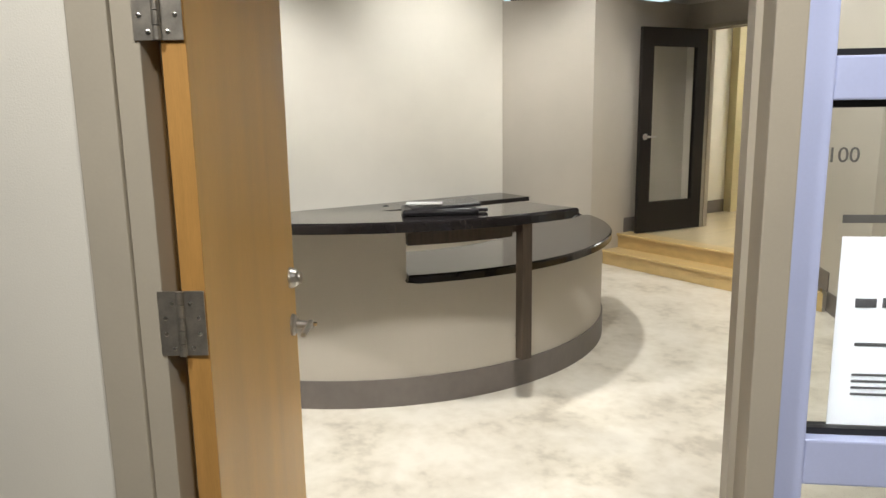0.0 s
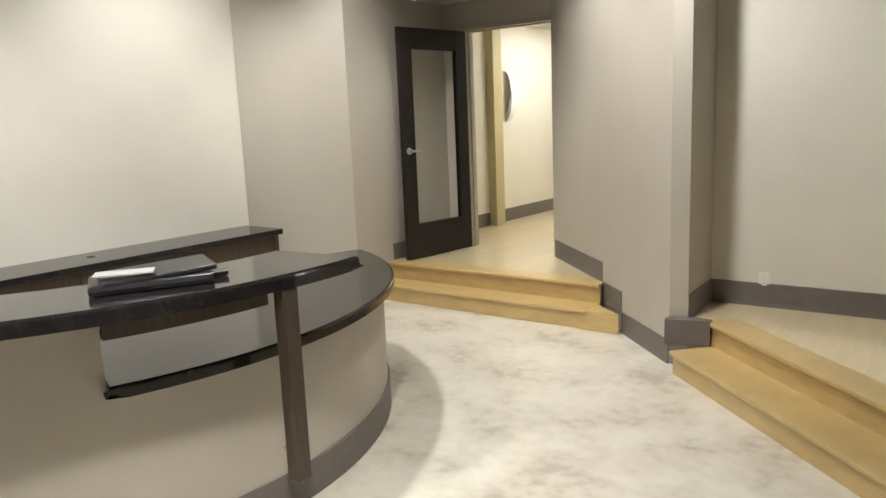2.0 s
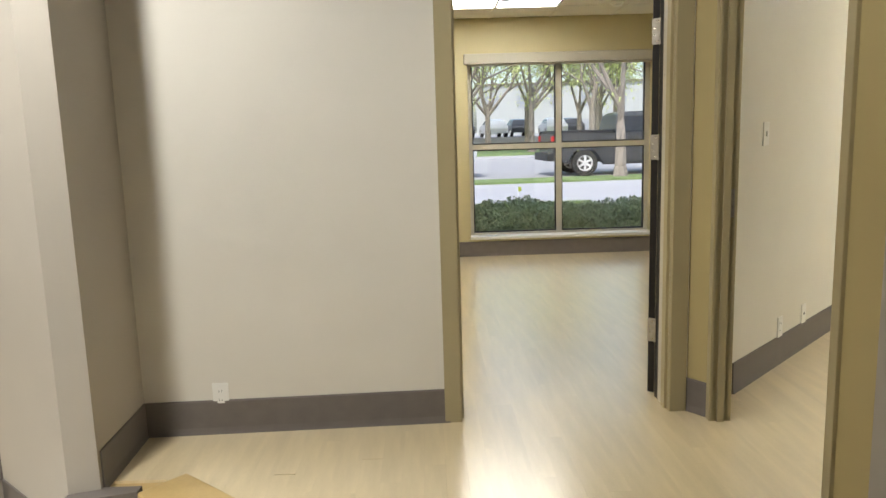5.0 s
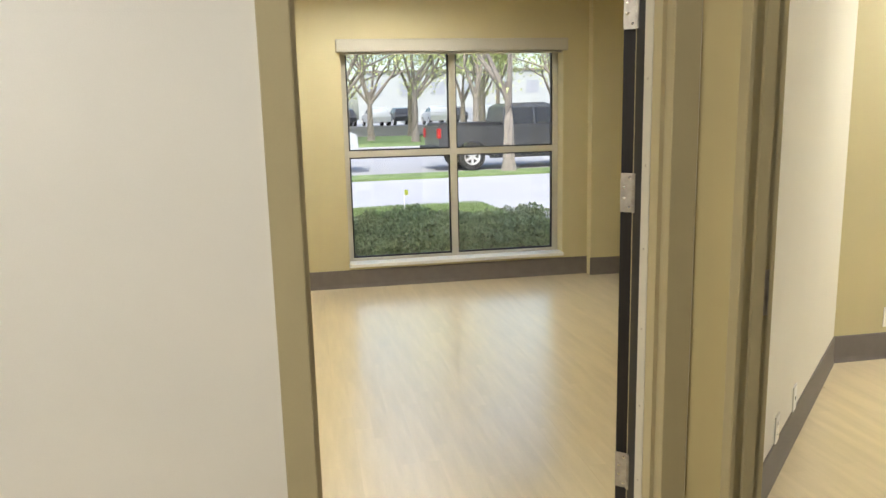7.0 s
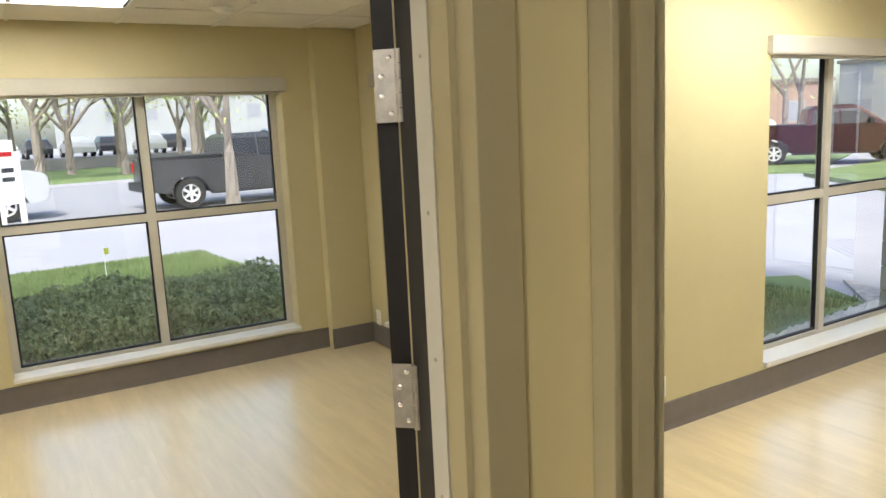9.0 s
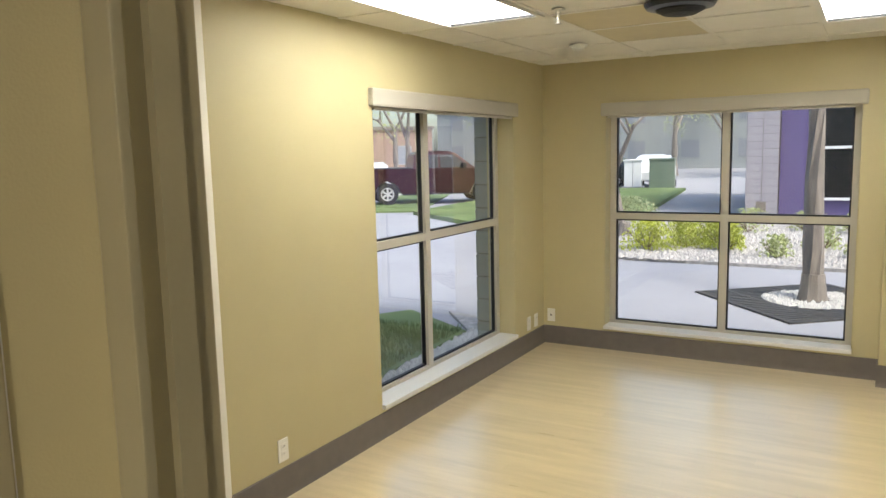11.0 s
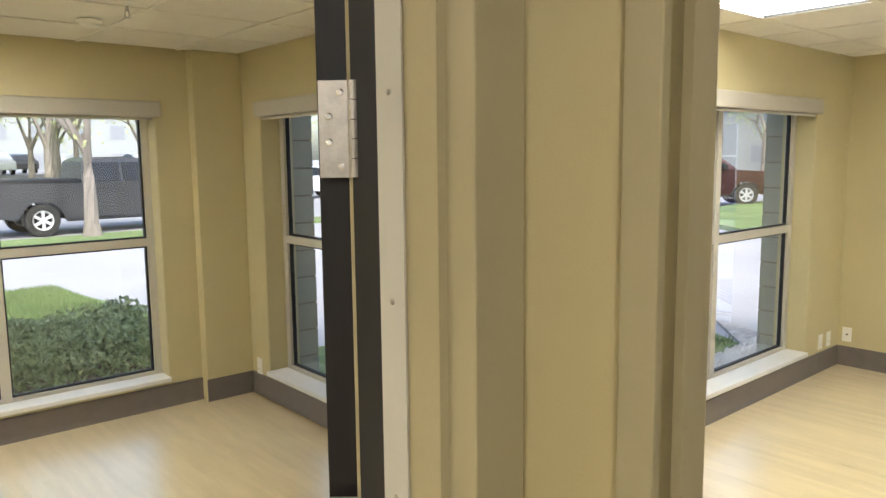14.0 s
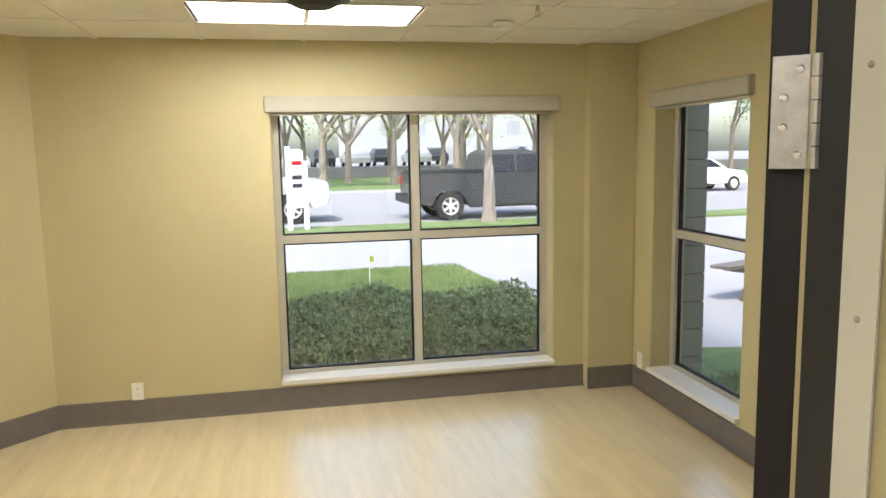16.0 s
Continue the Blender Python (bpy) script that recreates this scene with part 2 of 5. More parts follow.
def part(name, bm, material, parent=None, label="", m=None):
    """One bmesh as one mesh object, under a thing or on its own."""
    me = bpy.data.meshes.new(name)
    bmesh.ops.recalc_face_normals(bm, faces=bm.faces)
    bm.to_mesh(me)
    bm.free()
    me.materials.append(material)
    o = new(name, me)
    if parent:
        o.parent = parent
    if m is not None:
        o.matrix_basis = m
    if label:
        o["label"] = label
    return o


def thing(name, m, label, category, group="", kind=""):
    o = new(name)
    o.matrix_basis = m
    o.empty_display_size = 0.1
    return tagged(o, label, category, group, kind)


def box(x0, x1, y0, y1, z0, z1, bevel=0.0, bm=None, m=None):
    bm = bm or bmesh.new()
    vs = [bm.verts.new(p) for p in ((x0, y0, z0), (x1, y0, z0), (x1, y1, z0), (x0, y1, z0), (x0, y0, z1), (x1, y0, z1), (x1, y1, z1), (x0, y1, z1))]
    fs = [bm.faces.new([vs[i] for i in q]) for q in ((3, 2, 1, 0), (4, 5, 6, 7), (0, 1, 5, 4), (1, 2, 6, 5), (2, 3, 7, 6), (3, 0, 4, 7))]
    if m is not None:
        bmesh.ops.transform(bm, matrix=m, verts=vs)
    if bevel:
        es = list({e for f in fs for e in f.edges})
        bmesh.ops.bevel(bm, geom=es, offset=bevel, segments=2, affect="EDGES", profile=0.6)
    return bm


def prism(points, z0, z1, bm=None, bevel=0.0):
    """A polygon in plan, drawn up from z0 to z1."""
    bm = bm or bmesh.new()
    lo = [bm.verts.new((x, y, z0)) for x, y in points]
    hi = [bm.verts.new((x, y, z1)) for x, y in points]
    n = len(points)
    fs = [bm.faces.new(lo[::-1]), bm.faces.new(hi)]
    for i in range(n):
        fs.append(bm.faces.new((lo[i], lo[(i + 1) % n], hi[(i + 1) % n], hi[i])))
    if bevel:
        es = list(fs[1].edges) + list(fs[0].edges)
        bmesh.ops.bevel(bm, geom=es, offset=bevel, segments=3, affect="EDGES", profile=0.5)
    return bm


def cyl(p0, p1, r0, r1=None, n=20, bm=None):
    bm = bm or bmesh.new()
    p0, p1 = Vector(p0), Vector(p1)
    r1 = r0 if r1 is None else r1
    q = (p1 - p0).to_track_quat("Z", "Y").to_matrix()
    rings = []
    for p, r in ((p0, r0), (p1, r1)):
        rings.append([bm.verts.new(p + q @ Vector((r * math.cos(a), r * math.sin(a), 0))) for a in (2 * math.pi * i / n for i in range(n))])
    for i in range(n):
        bm.faces.new((rings[0][i], rings[0][(i + 1) % n], rings[1][(i + 1) % n], rings[1][i]))
    bm.faces.new(rings[0][::-1])
    bm.faces.new(rings[1])
    return bm


def lathe(profile, n=28, bm=None, cap=True):
    """Radius and height pairs turned round z."""
    bm = bm or bmesh.new()
    rings = [[bm.verts.new((max(r, 1e-4) * math.cos(2 * math.pi * i / n), max(r, 1e-4) * math.sin(2 * math.pi * i / n), z)) for i in range(n)] for r, z in profile]
    for a, b in zip(rings, rings[1:]):
        for i in range(n):
            bm.faces.new((a[i], a[(i + 1) % n], b[(i + 1) % n], b[i]))
    if cap:
        bm.faces.new(rings[0][::-1])
        bm.faces.new(rings[-1])
    return bm


def along(p0, p1, z=0.0):
    """A frame at p0 with x towards p1, y to the left of that and z up."""
    d = Vector((p1[0] - p0[0], p1[1] - p0[1]))
    return pose(p0[0], p0[1], z, 0, 0, math.degrees(math.atan2(d.y, d.x))), d.length


def wall(name, p0, p1, z0, z1, thick, mat, label, holes=()):
    """A wall whose seen face runs from p0 to p1; its body lies to the left of that line. holes: s0, s1, z0, z1."""
    m, n = along(p0, p1)
    bm = bmesh.new()
    ss = sorted({0, n, *[h[0] for h in holes], *[h[1] for h in holes]})
    for a, b in zip(ss, ss[1:]):
        cuts = sorted((h[2], h[3]) for h in holes if h[0] <= a + 1e-6 and h[1] >= b - 1e-6)
        z = z0
        for lo, hi in cuts:
            if lo > z + 1e-4:
                box(a, b, 0, thick, z, lo, bm=bm)
            z = hi
        if z1 > z + 1e-4:
            box(a, b, 0, thick, z, z1, bm=bm)
    o = part(name, bm, mat, m=m)
    return tagged(o, label, "wall", kind="structure")


def baseboard(p0, p1, z, mat=None, h=0.155):
    """Rubber cove base along the right-hand side of p0 to p1."""
    m, n = along(p0, p1, z)
    bm = bmesh.new()
    sec = [(0, 0), (-0.014, 0), (-0.010, 0.012), (-0.007, 0.03), (-0.007, h - 0.006), (-0.004, h), (0, h)]
    a = [bm.verts.new((0, y, q)) for y, q in sec]
    b = [bm.verts.new((n, y, q)) for y, q in sec]
    for i in range(len(sec)):
        j = (i + 1) % len(sec)
        bm.faces.new((a[i], a[j], b[j], b[i]))
    bm.faces.new(a[::-1])
    bm.faces.new(b)
    return tagged(part("baseboard", bm, mat or GREYBASE, m=m), "dark grey rubber cove baseboard along the wall", "baseboard", kind="structure")

# ---- setting: floors ----
floor_low = part("floor_reception", box(-7.5, 5.5, -4.5, 9.0, -0.12, 0.0), VINYL)
tagged(floor_low, "cream and grey clouded sheet vinyl floor", "floor", kind="structure")

Y1 = 10.77    # window wall of the first office
X1 = 2.40     # its side wall
Y2 = 8.14     # window wall of the second office
X2 = 6.165    # its far wall
YF = 6.352    # front wall of the first office, at its left end
S2 = 5.11     # side wall of the second office
T = 0.19
# raised floor bodies under the planks
top_a = prism([(-2.66, 6.46), (-4.72, 6.42), (-4.72, 7.40), (-5.2, 7.40), (-5.2, 12.2), (-3.3, 12.2), (-3.3, 7.2)], 0.004, U - 0.012)
tagged(part("floor_corridor", top_a, STEPWOOD), "pale maple floor of the raised corridor", "floor", kind="structure")
top_b = prism([(-1.60, 5.85), (1.30, 3.30), (6.3, 3.30), (6.3, Y2 + 0.1), (X1 + 0.1, Y2 + 0.1), (X1 + 0.1, Y1 + 0.1), (-2.5, Y1 + 0.1), (-2.5, 6.40), (-1.75, 6.40), (-1.75, 5.85)], 0.004, U - 0.012)
tagged(part("floor_offices", top_b, STEPWOOD), "raised maple floor of hall and offices", "floor", kind="structure")

# ---- setting: reception walls ----
DW = -5.46
wall("wall_desk", (DW, -4.5), (DW, 5.45), 0, TALL, 0.2, CREAM, "cream painted wall behind the reception desk")
wall("wall_desk_return", (DW + 0.006, 5.43), (-4.74, 6.02), 0, 2.68, 0.14, TAUPE, "taupe painted return wall")
wall("wall_recess", (-4.74, 6.02), (-4.74, 7.40), 0, 2.68, 0.14, TAUPE, "taupe wall behind the open glazed door")
tagged(part("wall_soffit", box(-6.2, -3.2, 6.2, 6.24, 2.70, TALL, bm=box(-5.54, -5.5, 5.6, 7.4, 2.68, TALL)), BLACKCEIL), "black soffit above the recess", "soffit", kind="structure")
wall("wall_corridor_front", (-4.74, 7.40), (-3.40, 7.40), 0, 2.68, 0.12, TAUPE, "taupe wall round the corridor doorway", [(0.26, 1.25, 0, 2.43)])
wall("wall_diagonal", (-3.50, 7.33), (-1.852, 5.816), 0, TALL, 0.14, TAUPE, "taupe diagonal wall between the two flights of steps")
wall("wall_pier_end", (-1.852, 5.816), (-1.745, 5.845), 0, TALL, 0.10, TAUPE, "narrow taupe end of the diagonal wall")
wall("wall_pier_return", (-1.745, 5.845), (-1.765, YF + 0.02), U - 0.012, TALL, 0.1, TAUPE, "narrow taupe return wall")
F0, F1 = (-1.765, YF), (0.66, 6.435)
fm, fn = along(F0, F1)
FS0, FS1 = 1.394, 2.344   # the first office doorway, along that wall
wall("wall_office_front", F0, F1, U - 0.012, TALL, T, CREAM, "cream wall of the raised hall with an office doorway", [(FS0, FS1, 0, U + 2.10)])
wall("wall_post", F1, (0.725, 6.345), U - 0.012, TALL, 0.18, OLIVE, "narrow angled wall between two office doorways")
P0, P1 = (0.725, 6.345), (0.635, 5.03)
pm, pn = along(P0, P1)
wall("wall_second_door", P0, P1, U - 0.012, TALL, 0.07, OLIVE, "taupe wall with the second office doorway", [(0.05, 1.09, 0, U + 2.10)])
wall("wall_hall_end", P1, (1.9, 3.1), 0, TALL, 0.14, TAUPE, "taupe wall beside the steps")
wall("wall_right", (1.9, 3.1), (1.9, -4.5), 0, TALL, 0.14, TAUPE, "taupe reception wall")
wall("wall_back", (1.9, -4.5), (DW, -4.5), 0, TALL, 0.14, CREAM, "cream lobby wall")
tagged(part("ceiling_reception", box(-7.5, 2.1, -4.7, 6.32, TALL, TALL + 0.1), BLACKCEIL), "black painted reception ceiling", "ceiling", kind="structure")
# corridor
wall("wall_corridor_left", (-5.10, 7.53), (-5.10, 12.2), U - 0.012, 2.68, 0.14, PALE, "pale corridor wall")
wall("wall_corridor_end", (-5.10, 12.2), (-3.2, 12.2), U - 0.012, 2.68, 0.14, PALE, "pale corridor end wall")
wall("wall_corridor_right", (-3.3, 12.2), (-3.3, 7.42), U - 0.012, 2.68, 0.14, PALE, "pale corridor wall")
tagged(part("pillar", box(-5.10, -4.99, 8.66, 8.84, U, 2.68, 0.006), GOLD), "slim cream pilaster on the corridor wall", "pilaster", kind="structure")
tagged(part("ceiling_corridor", box(-5.4, -3.0, 7.42, 12.4, 2.68, 2.76), TILE), "white corridor ceiling", "ceiling", kind="structure")
# unseen glowing panel, added to brighten the corridor walls
tagged(part("corridor_fill_panel", box(-4.5, -3.9, 9.0, 10.2, 2.668, 2.679, 0.003), LENS), "glowing panel added under the corridor ceiling as fill light", "ceiling light")

# ---- setting: first office ----
WIN = dict(z0=0.48, z1=2.32)
SILLZ = 0.475
W1 = (-0.062, 1.832)
wall("wall_window_1", (-1.43, Y1), (X1 + 0.02, Y1), 0, CEIL + 0.3, 0.24, GOLD, "warm yellow wall with a large window", [(W1[0] + 1.43, W1[1] + 1.43, SILLZ, WIN["z1"])])
W4 = (9.41, 10.43)
wall("wall_side_1", (X1, Y1), (X1, Y2 + 0.2), 0, CEIL + 0.3, 0.24, GOLD, "warm yellow side wall with a window", [(Y1 - W4[1], Y1 - W4[0], SILLZ, WIN["z1"])])
wall("wall_chamfer", (-2.45, Y1 - 1.02), (-1.43, Y1), U - 0.012, CEIL + 0.3, 0.14, GOLD, "warm yellow angled wall")
wall("wall_left_1", (-2.45, 6.5), (-2.45, Y1 - 1.02), U - 0.012, CEIL + 0.3, 0.14, GOLD, "warm yellow office wall")
tagged(part("wall_back_1", box(-2.45, -1.74, 6.5, 6.6, U, CEIL + 0.3), GOLD), "warm yellow office wall", "wall", kind="structure")
tagged(part("wall_front_lining", box(0, FS0 - 0.10, T + 0.002, T + 0.012, U, CEIL), GOLD, m=fm), "warm yellow lining of the office wall", "wall", kind="structure")
tagged(part("column_1", box(2.055, X1 - 0.004, Y1 - 0.09, Y1 + 0.02, U, CEIL, 0.004), GOLD), "warm yellow boxed column in the corner", "column", kind="structure")

# ---- setting: second office ----
W3 = (3.68, 5.565)
W5 = (5.765, 7.595)
wall("wall_window_2", (2.47, Y2), (X2 + 0.02, Y2), 0, CEIL + 0.3, 0.24, GOLD, "olive gold wall with a large window", [(W3[0] - 2.47, W3[1] - 2.47, SILLZ, WIN["z1"])])
wall("wall_far_2", (X2, Y2), (X2, S2 - 0.2), 0, CEIL + 0.3, 0.24, GOLD, "olive gold far wall with a large window", [(Y2 - W5[1], Y2 - W5[0], SILLZ, WIN["z1"])])
wall("wall_right_2", (X2 + 0.1, S2), (0.74, S2), U - 0.012, CEIL + 0.3, 0.14, PALE, "pale office side wall")
tagged(part("column_2", box(6.004, X2 + 0.02, S2 - 0.1, 5.60, U, CEIL, 0.004), GOLD), "olive gold boxed column in the corner", "column", kind="structure")
tagged(part("wall_partition", box(2.42, X1 + 0.24, Y2 + 0.1, Y2 + 0.24, U, CEIL + 0.3), GOLD), "warm yellow partition", "wall", kind="structure")
wall("wall_between", (0.88, 6.55), (2.50, Y2 + 0.01), U - 0.012, CEIL + 0.3, 0.12, PALE, "pale cream diagonal partition between the two offices")


def ceiling(name, x0, x1, y0, y1, gx, gy, skip, odd=None):
    """A lay-in ceiling: tiles in a grid with tee bars, in one mesh."""
    bm = bmesh.new()
    xs = [gx + 0.61 * i for i in range(-12, 16)]
    ys = [gy + 0.61 * i for i in range(-12, 14)]
    for a in xs:
        for b in ys:
            ax, bx, ay, by = max(a + 0.012, x0), min(a + 0.598, x1), max(b + 0.012, y0), min(b + 0.598, y1)
            if bx - ax < 0.02 or by - ay < 0.02:
                continue
            if any(abs(a + 0.305 - s[0]) < 0.62 and abs(b + 0.305 - s[1]) < 0.40 for s in skip):
                continue
            box(ax, bx, ay, by, CEIL + 0.006, CEIL + 0.02, bm=bm)
    for a in xs:
        if x0 < a < x1:
            box(a - 0.012, a + 0.012, y0, y1, CEIL, CEIL + 0.03, bm=bm)
    for b in ys:
        if y0 < b < y1:
            box(x0, x1, b - 0.012, b + 0.012, CEIL + 0.001, CEIL + 0.03, bm=bm)
    box(x0, x1, y0, y1, CEIL + 0.16, CEIL + 0.2, bm=bm)
    return tagged(part(name, bm, TILE), "white acoustic lay-in tile ceiling", "ceiling", kind="structure")


def troffer(x, y):
    t = thing("troffer_light", pose(x, y, CEIL - 0.005), "lit recessed fluorescent troffer with a prismatic lens in the ceiling", "ceiling light", "ceiling troffers")
    part("frame", box(-0.598, 0.598, -0.292, -0.262, 0.0, 0.05, bm=box(-0.598, 0.598, 0.262, 0.292, 0.0, 0.05, bm=box(-0.598, -0.568, -0.262, 0.262, 0.0, 0.05, bm=box(0.568, 0.598, -0.262, 0.262, 0.0, 0.05)))), TEEBAR, t)
    bm = box(-0.553, 0.553, -0.262, 0.262, 0.016, 0.03, 0.004)
    part("lens", bm, LENS, t, "glowing prismatic lens")
    part("reveal", box(-0.567, -0.553, -0.262, 0.262, 0.004, 0.016), GASKET, t)
    part("reveal", box(0.553, 0.567, -0.262, 0.262, 0.004, 0.016), GASKET, t)
    part("housing", box(-0.598, 0.598, -0.292, 0.292, 0.055, 0.14), TEEBAR, t)


ceiling("ceiling_1", -2.45, X1, YF + T + 0.04, Y1, 0.17 - 0.61, 9.86 - 0.305, [(0.17, 9.86), (-1.66, 7.42)])
ceiling("ceiling_2", 0.76, X2, S2, Y2, 4.64 - 0.61, 5.695 - 0.305, [(4.64, 5.695), (3.42, 7.525)])
# the troffer at (-1.66, 7.42) is added, unseen, to brighten the first office
for x, y in ((0.17, 9.86), (-1.66, 7.42), (4.64, 5.695), (3.42, 7.525)):
    troffer(x, y)
tagged(part("ceiling_tile_beige", box(4.05, 5.23, 6.62, 7.205, CEIL + 0.0025, CEIL + 0.0055), STAINTILE), "beige replacement tile in the office ceiling", "ceiling tile", kind="structure")


# ---- windows ----
def window(name, m, w, z0, z1, deep, mid, label, cols=2, split=0.5):
    """x along the wall from its left end, y outwards, at the wall's inner face."""
    o = thing(name, m, label, "window", kind="structure")
    a, b = deep - 0.06, deep
    f = 0.05
    bm = bmesh.new()
    box(0, f, a, b, z0, z1, bm=bm)
    box(w - f, w, a, b, z0, z1, bm=bm)
    box(f, w - f, a, b, z0, z0 + f, bm=bm)
    box(f, w - f, a, b, z1 - f, z1, bm=bm)
    c = w * split
    bays = ((f, c - 0.028), (c + 0.028, w - f)) if cols == 2 else ((f, w - f),)
    if cols == 2:
        box(c - 0.028, c + 0.028, a - 0.004, b, z0 + f, z1 - f, bm=bm)
    for xa, xb in bays:
        box(xa, xb, a - 0.002, b, mid - 0.026, mid + 0.026, bm=bm)
    part("window_frame", bm, WINFRAME, o)
    for xa, xb in bays:
        for za, zb in ((z0 + f, mid - 0.026), (mid + 0.026, z1 - f)):
            g = part("pane", box(xa + 0.002, xb - 0.002, b - 0.03, b - 0.024, za + 0.002, zb - 0.002), PANE, o)
            g.visible_shadow = False
            q = bmesh.new()
            k = 0.012
            ya, yb = b - 0.04, b - 0.012
            box(xa, xa + k, ya, yb, za, zb, bm=q)
            box(xb - k, xb, ya, yb, za, zb, bm=q)
            box(xa + k, xb - k, ya, yb, za, za + k, bm=q)
            box(xa + k, xb - k, ya, yb, zb - k, zb, bm=q)
            part("gasket", q, GASKET, o, "black rubber glazing gasket")
    part("window_sill", box(0.001, w - 0.001, -0.028, a - 0.006, z0 + 0.001, z0 + 0.03, 0.004), SILL, o, "white painted window sill")
    for x in (0.0005, w - 0.0055):
        part("reveal_liner", box(x, x + 0.005, 0.002, a - 0.006, z0 + 0.031, z1 - 0.002), GOLD, o)
    bl = thing("roller_blind", m, "rolled-up beige fabric roller blind in a cassette above the window", "blind", "window blinds")
    part("cassette", box(-0.03, w + 0.03, -0.035, 0.05, z1 - 0.075, z1 + 0.028, 0.012), BLIND, bl)
    part("hem_bar", box(0.02, w - 0.02, 0.0, 0.018, z1 - 0.093, z1 - 0.077, 0.003), WINFRAME, bl)


MIDZ = 1.42
window("window_1", pose(W1[0], Y1, 0), W1[1] - W1[0], SILLZ, WIN["z1"], 0.20, MIDZ, "large four-pane window looking onto lawn and street")
window("window_2", pose(X1, W4[1], 0, 0, 0, -90), W4[1] - W4[0], SILLZ, WIN["z1"], 0.20, MIDZ, "narrow two-pane side window looking onto the lawn", 1)
window("window_3", pose(W3[0], Y2, 0), W3[1] - W3[0], SILLZ, WIN["z1"], 0.20, MIDZ, "large four-pane window looking onto the car park", split=0.42)
window("window_4", pose(X2, W5[1], 0, 0, 0, -90), W5[1] - W5[0], SILLZ, WIN["z1"], 0.20, MIDZ, "large four-pane window looking onto a courtyard tree")

# ---- steps ----


def flight(name, line0, line1, run, label):
    """Two risers: the top nosing runs line0 to line1, the lower one lies `run` to the right of it."""
    m, n = along(line0, line1)
    o = thing(name, m, label, "steps", kind="structure")
    part("riser", box(0, n, 0.02, 0.05, U / 2, U - 0.024), STEPWOOD, o)
    part("nosing", box(0, n, -0.008, 0.20, U - 0.024, U + 0.002, 0.006), STEPWOOD, o)
    part("tread", box(0, n, -run - 0.01, 0.045, U / 2 - 0.024, U / 2, 0.006), STEPWOOD, o)
    part("riser", box(0, n, -run + 0.02, -run + 0.045, 0.001, U / 2 - 0.024), STEPWOOD, o)
    return o


# corridor steps run along x; hall steps run at 45 degrees
flight("steps_corridor", (-4.735, 6.40), (-2.63, 6.44), 0.225, "two pale maple steps up to the corridor door")
flight("steps_hall", (-1.605, 5.83), (1.30, 3.28), 0.262, "two pale maple steps up to the hall")
# fill the triangle of the lower tread at the diagonal wall
tagged(part("tread_end", prism([(-2.68, 6.47), (-2.375, 6.22), (-2.68, 6.215)], 0.002, U / 2 - 0.0006), STEPWOOD), "maple end of the lower step", "step", kind="structure")
tagged(part("skirt_block", prism([(-1.857, 5.745), (-1.60, 5.815), (-1.60, 5.862), (-1.74, 5.862), (-1.852, 5.812)], U / 2, U + 0.012), GREYBASE), "dark grey skirting stub beside the steps", "skirting", kind="structure")

# ---- baseboards ----
D0, D1 = Vector((-3.46, 7.293)), Vector((-1.852, 5.816))
off = Vector((-0.69, -0.72)) * 0.001
def dpt(s):
    p = D0.lerp(D1, s) + off
    return (p.x, p.y)
baseboard(dpt(0), dpt(0.505), U)
baseboard(dpt(0.505), dpt(0.67), U / 2 + 0.0)
baseboard(dpt(0.67), dpt(1), 0)
baseboard((-1.852, 5.815), (-1.755, 5.842), U / 2)
baseboard((-1.745, 5.865), (-1.765, YF), U)
fq = lambda s: tuple((fm @ Vector((s, 0, 0))).to_2d())
baseboard(fq(0.008), fq(FS0 - 0.052), U)
baseboard(fq(FS1 + 0.078), fq(fn), U)
baseboard(F1, (0.722, 6.349), U)
baseboard((-4.74, 6.5), (-4.74, 7.4), U)
baseboard((-5.10, 7.56), (-5.10, 8.66), U)
baseboard((-5.10, 8.84), (-5.10, 12.2), U)
baseboard((DW, -4.4), (DW, 5.42), 0)
baseboard((-1.43, Y1), (2.055, Y1), U)
baseboard((2.05, Y1 - 0.09), (X1, Y1 - 0.09), U)
baseboard((-2.45, Y1 - 1.02), (-1.43, Y1), U)
baseboard((X1, Y1 - 0.09), (X1, Y2 + 0.2), U)
baseboard((2.49, Y2), (X2, Y2), U)
baseboard((0.94, 6.61), (2.49, Y2), U)
baseboard((X2, Y2), (X2, 5.60), U)
baseboard((6.01, 5.607), (6.16, 5.607), U)
baseboard((6.004, 5.61), (6.004, S2), U)
baseboard((6.0, S2), (0.78, S2), U)
bq = lambda s: (pm @ Vector((s, 0, 0))).to_2d()
baseboard(tuple(bq(1.142)), tuple(bq(pn)), U)
baseboard(P1, (1.3, 3.97), U)


# ---- doors ----
def casing(name, m, w, h, depth, mat, label, fw=0.05, proud=0.012, stop=None):
    """A pressed steel frame round an opening: x along the wall, y into it, with a stop."""
    o = thing(name, m, label, "door frame", kind="structure")
    sa, sb = stop or ((0.055, depth - 0.03) if depth > 0.1 else (0.02, depth - 0.02))
    for nm, xa, xb, s in (("jamb", -fw, 0.0, 0.012), ("jamb", w, w + fw, -0.012)):
        bm = box(xa, xb, -proud, depth + proud, 0, h + fw, 0.003)
        c = xb if s > 0 else xa
        box(min(c, c + s), max(c, c + s), sa, sb, 0, h, bm=bm)
        part(nm, bm, mat, o)
    part("head", box(-0.0, w, -proud, depth + proud, h, h + fw, 0.003, bm=box(0.012, w - 0.012, sa, sb, h - 0.012, h)), mat, o)
    return o


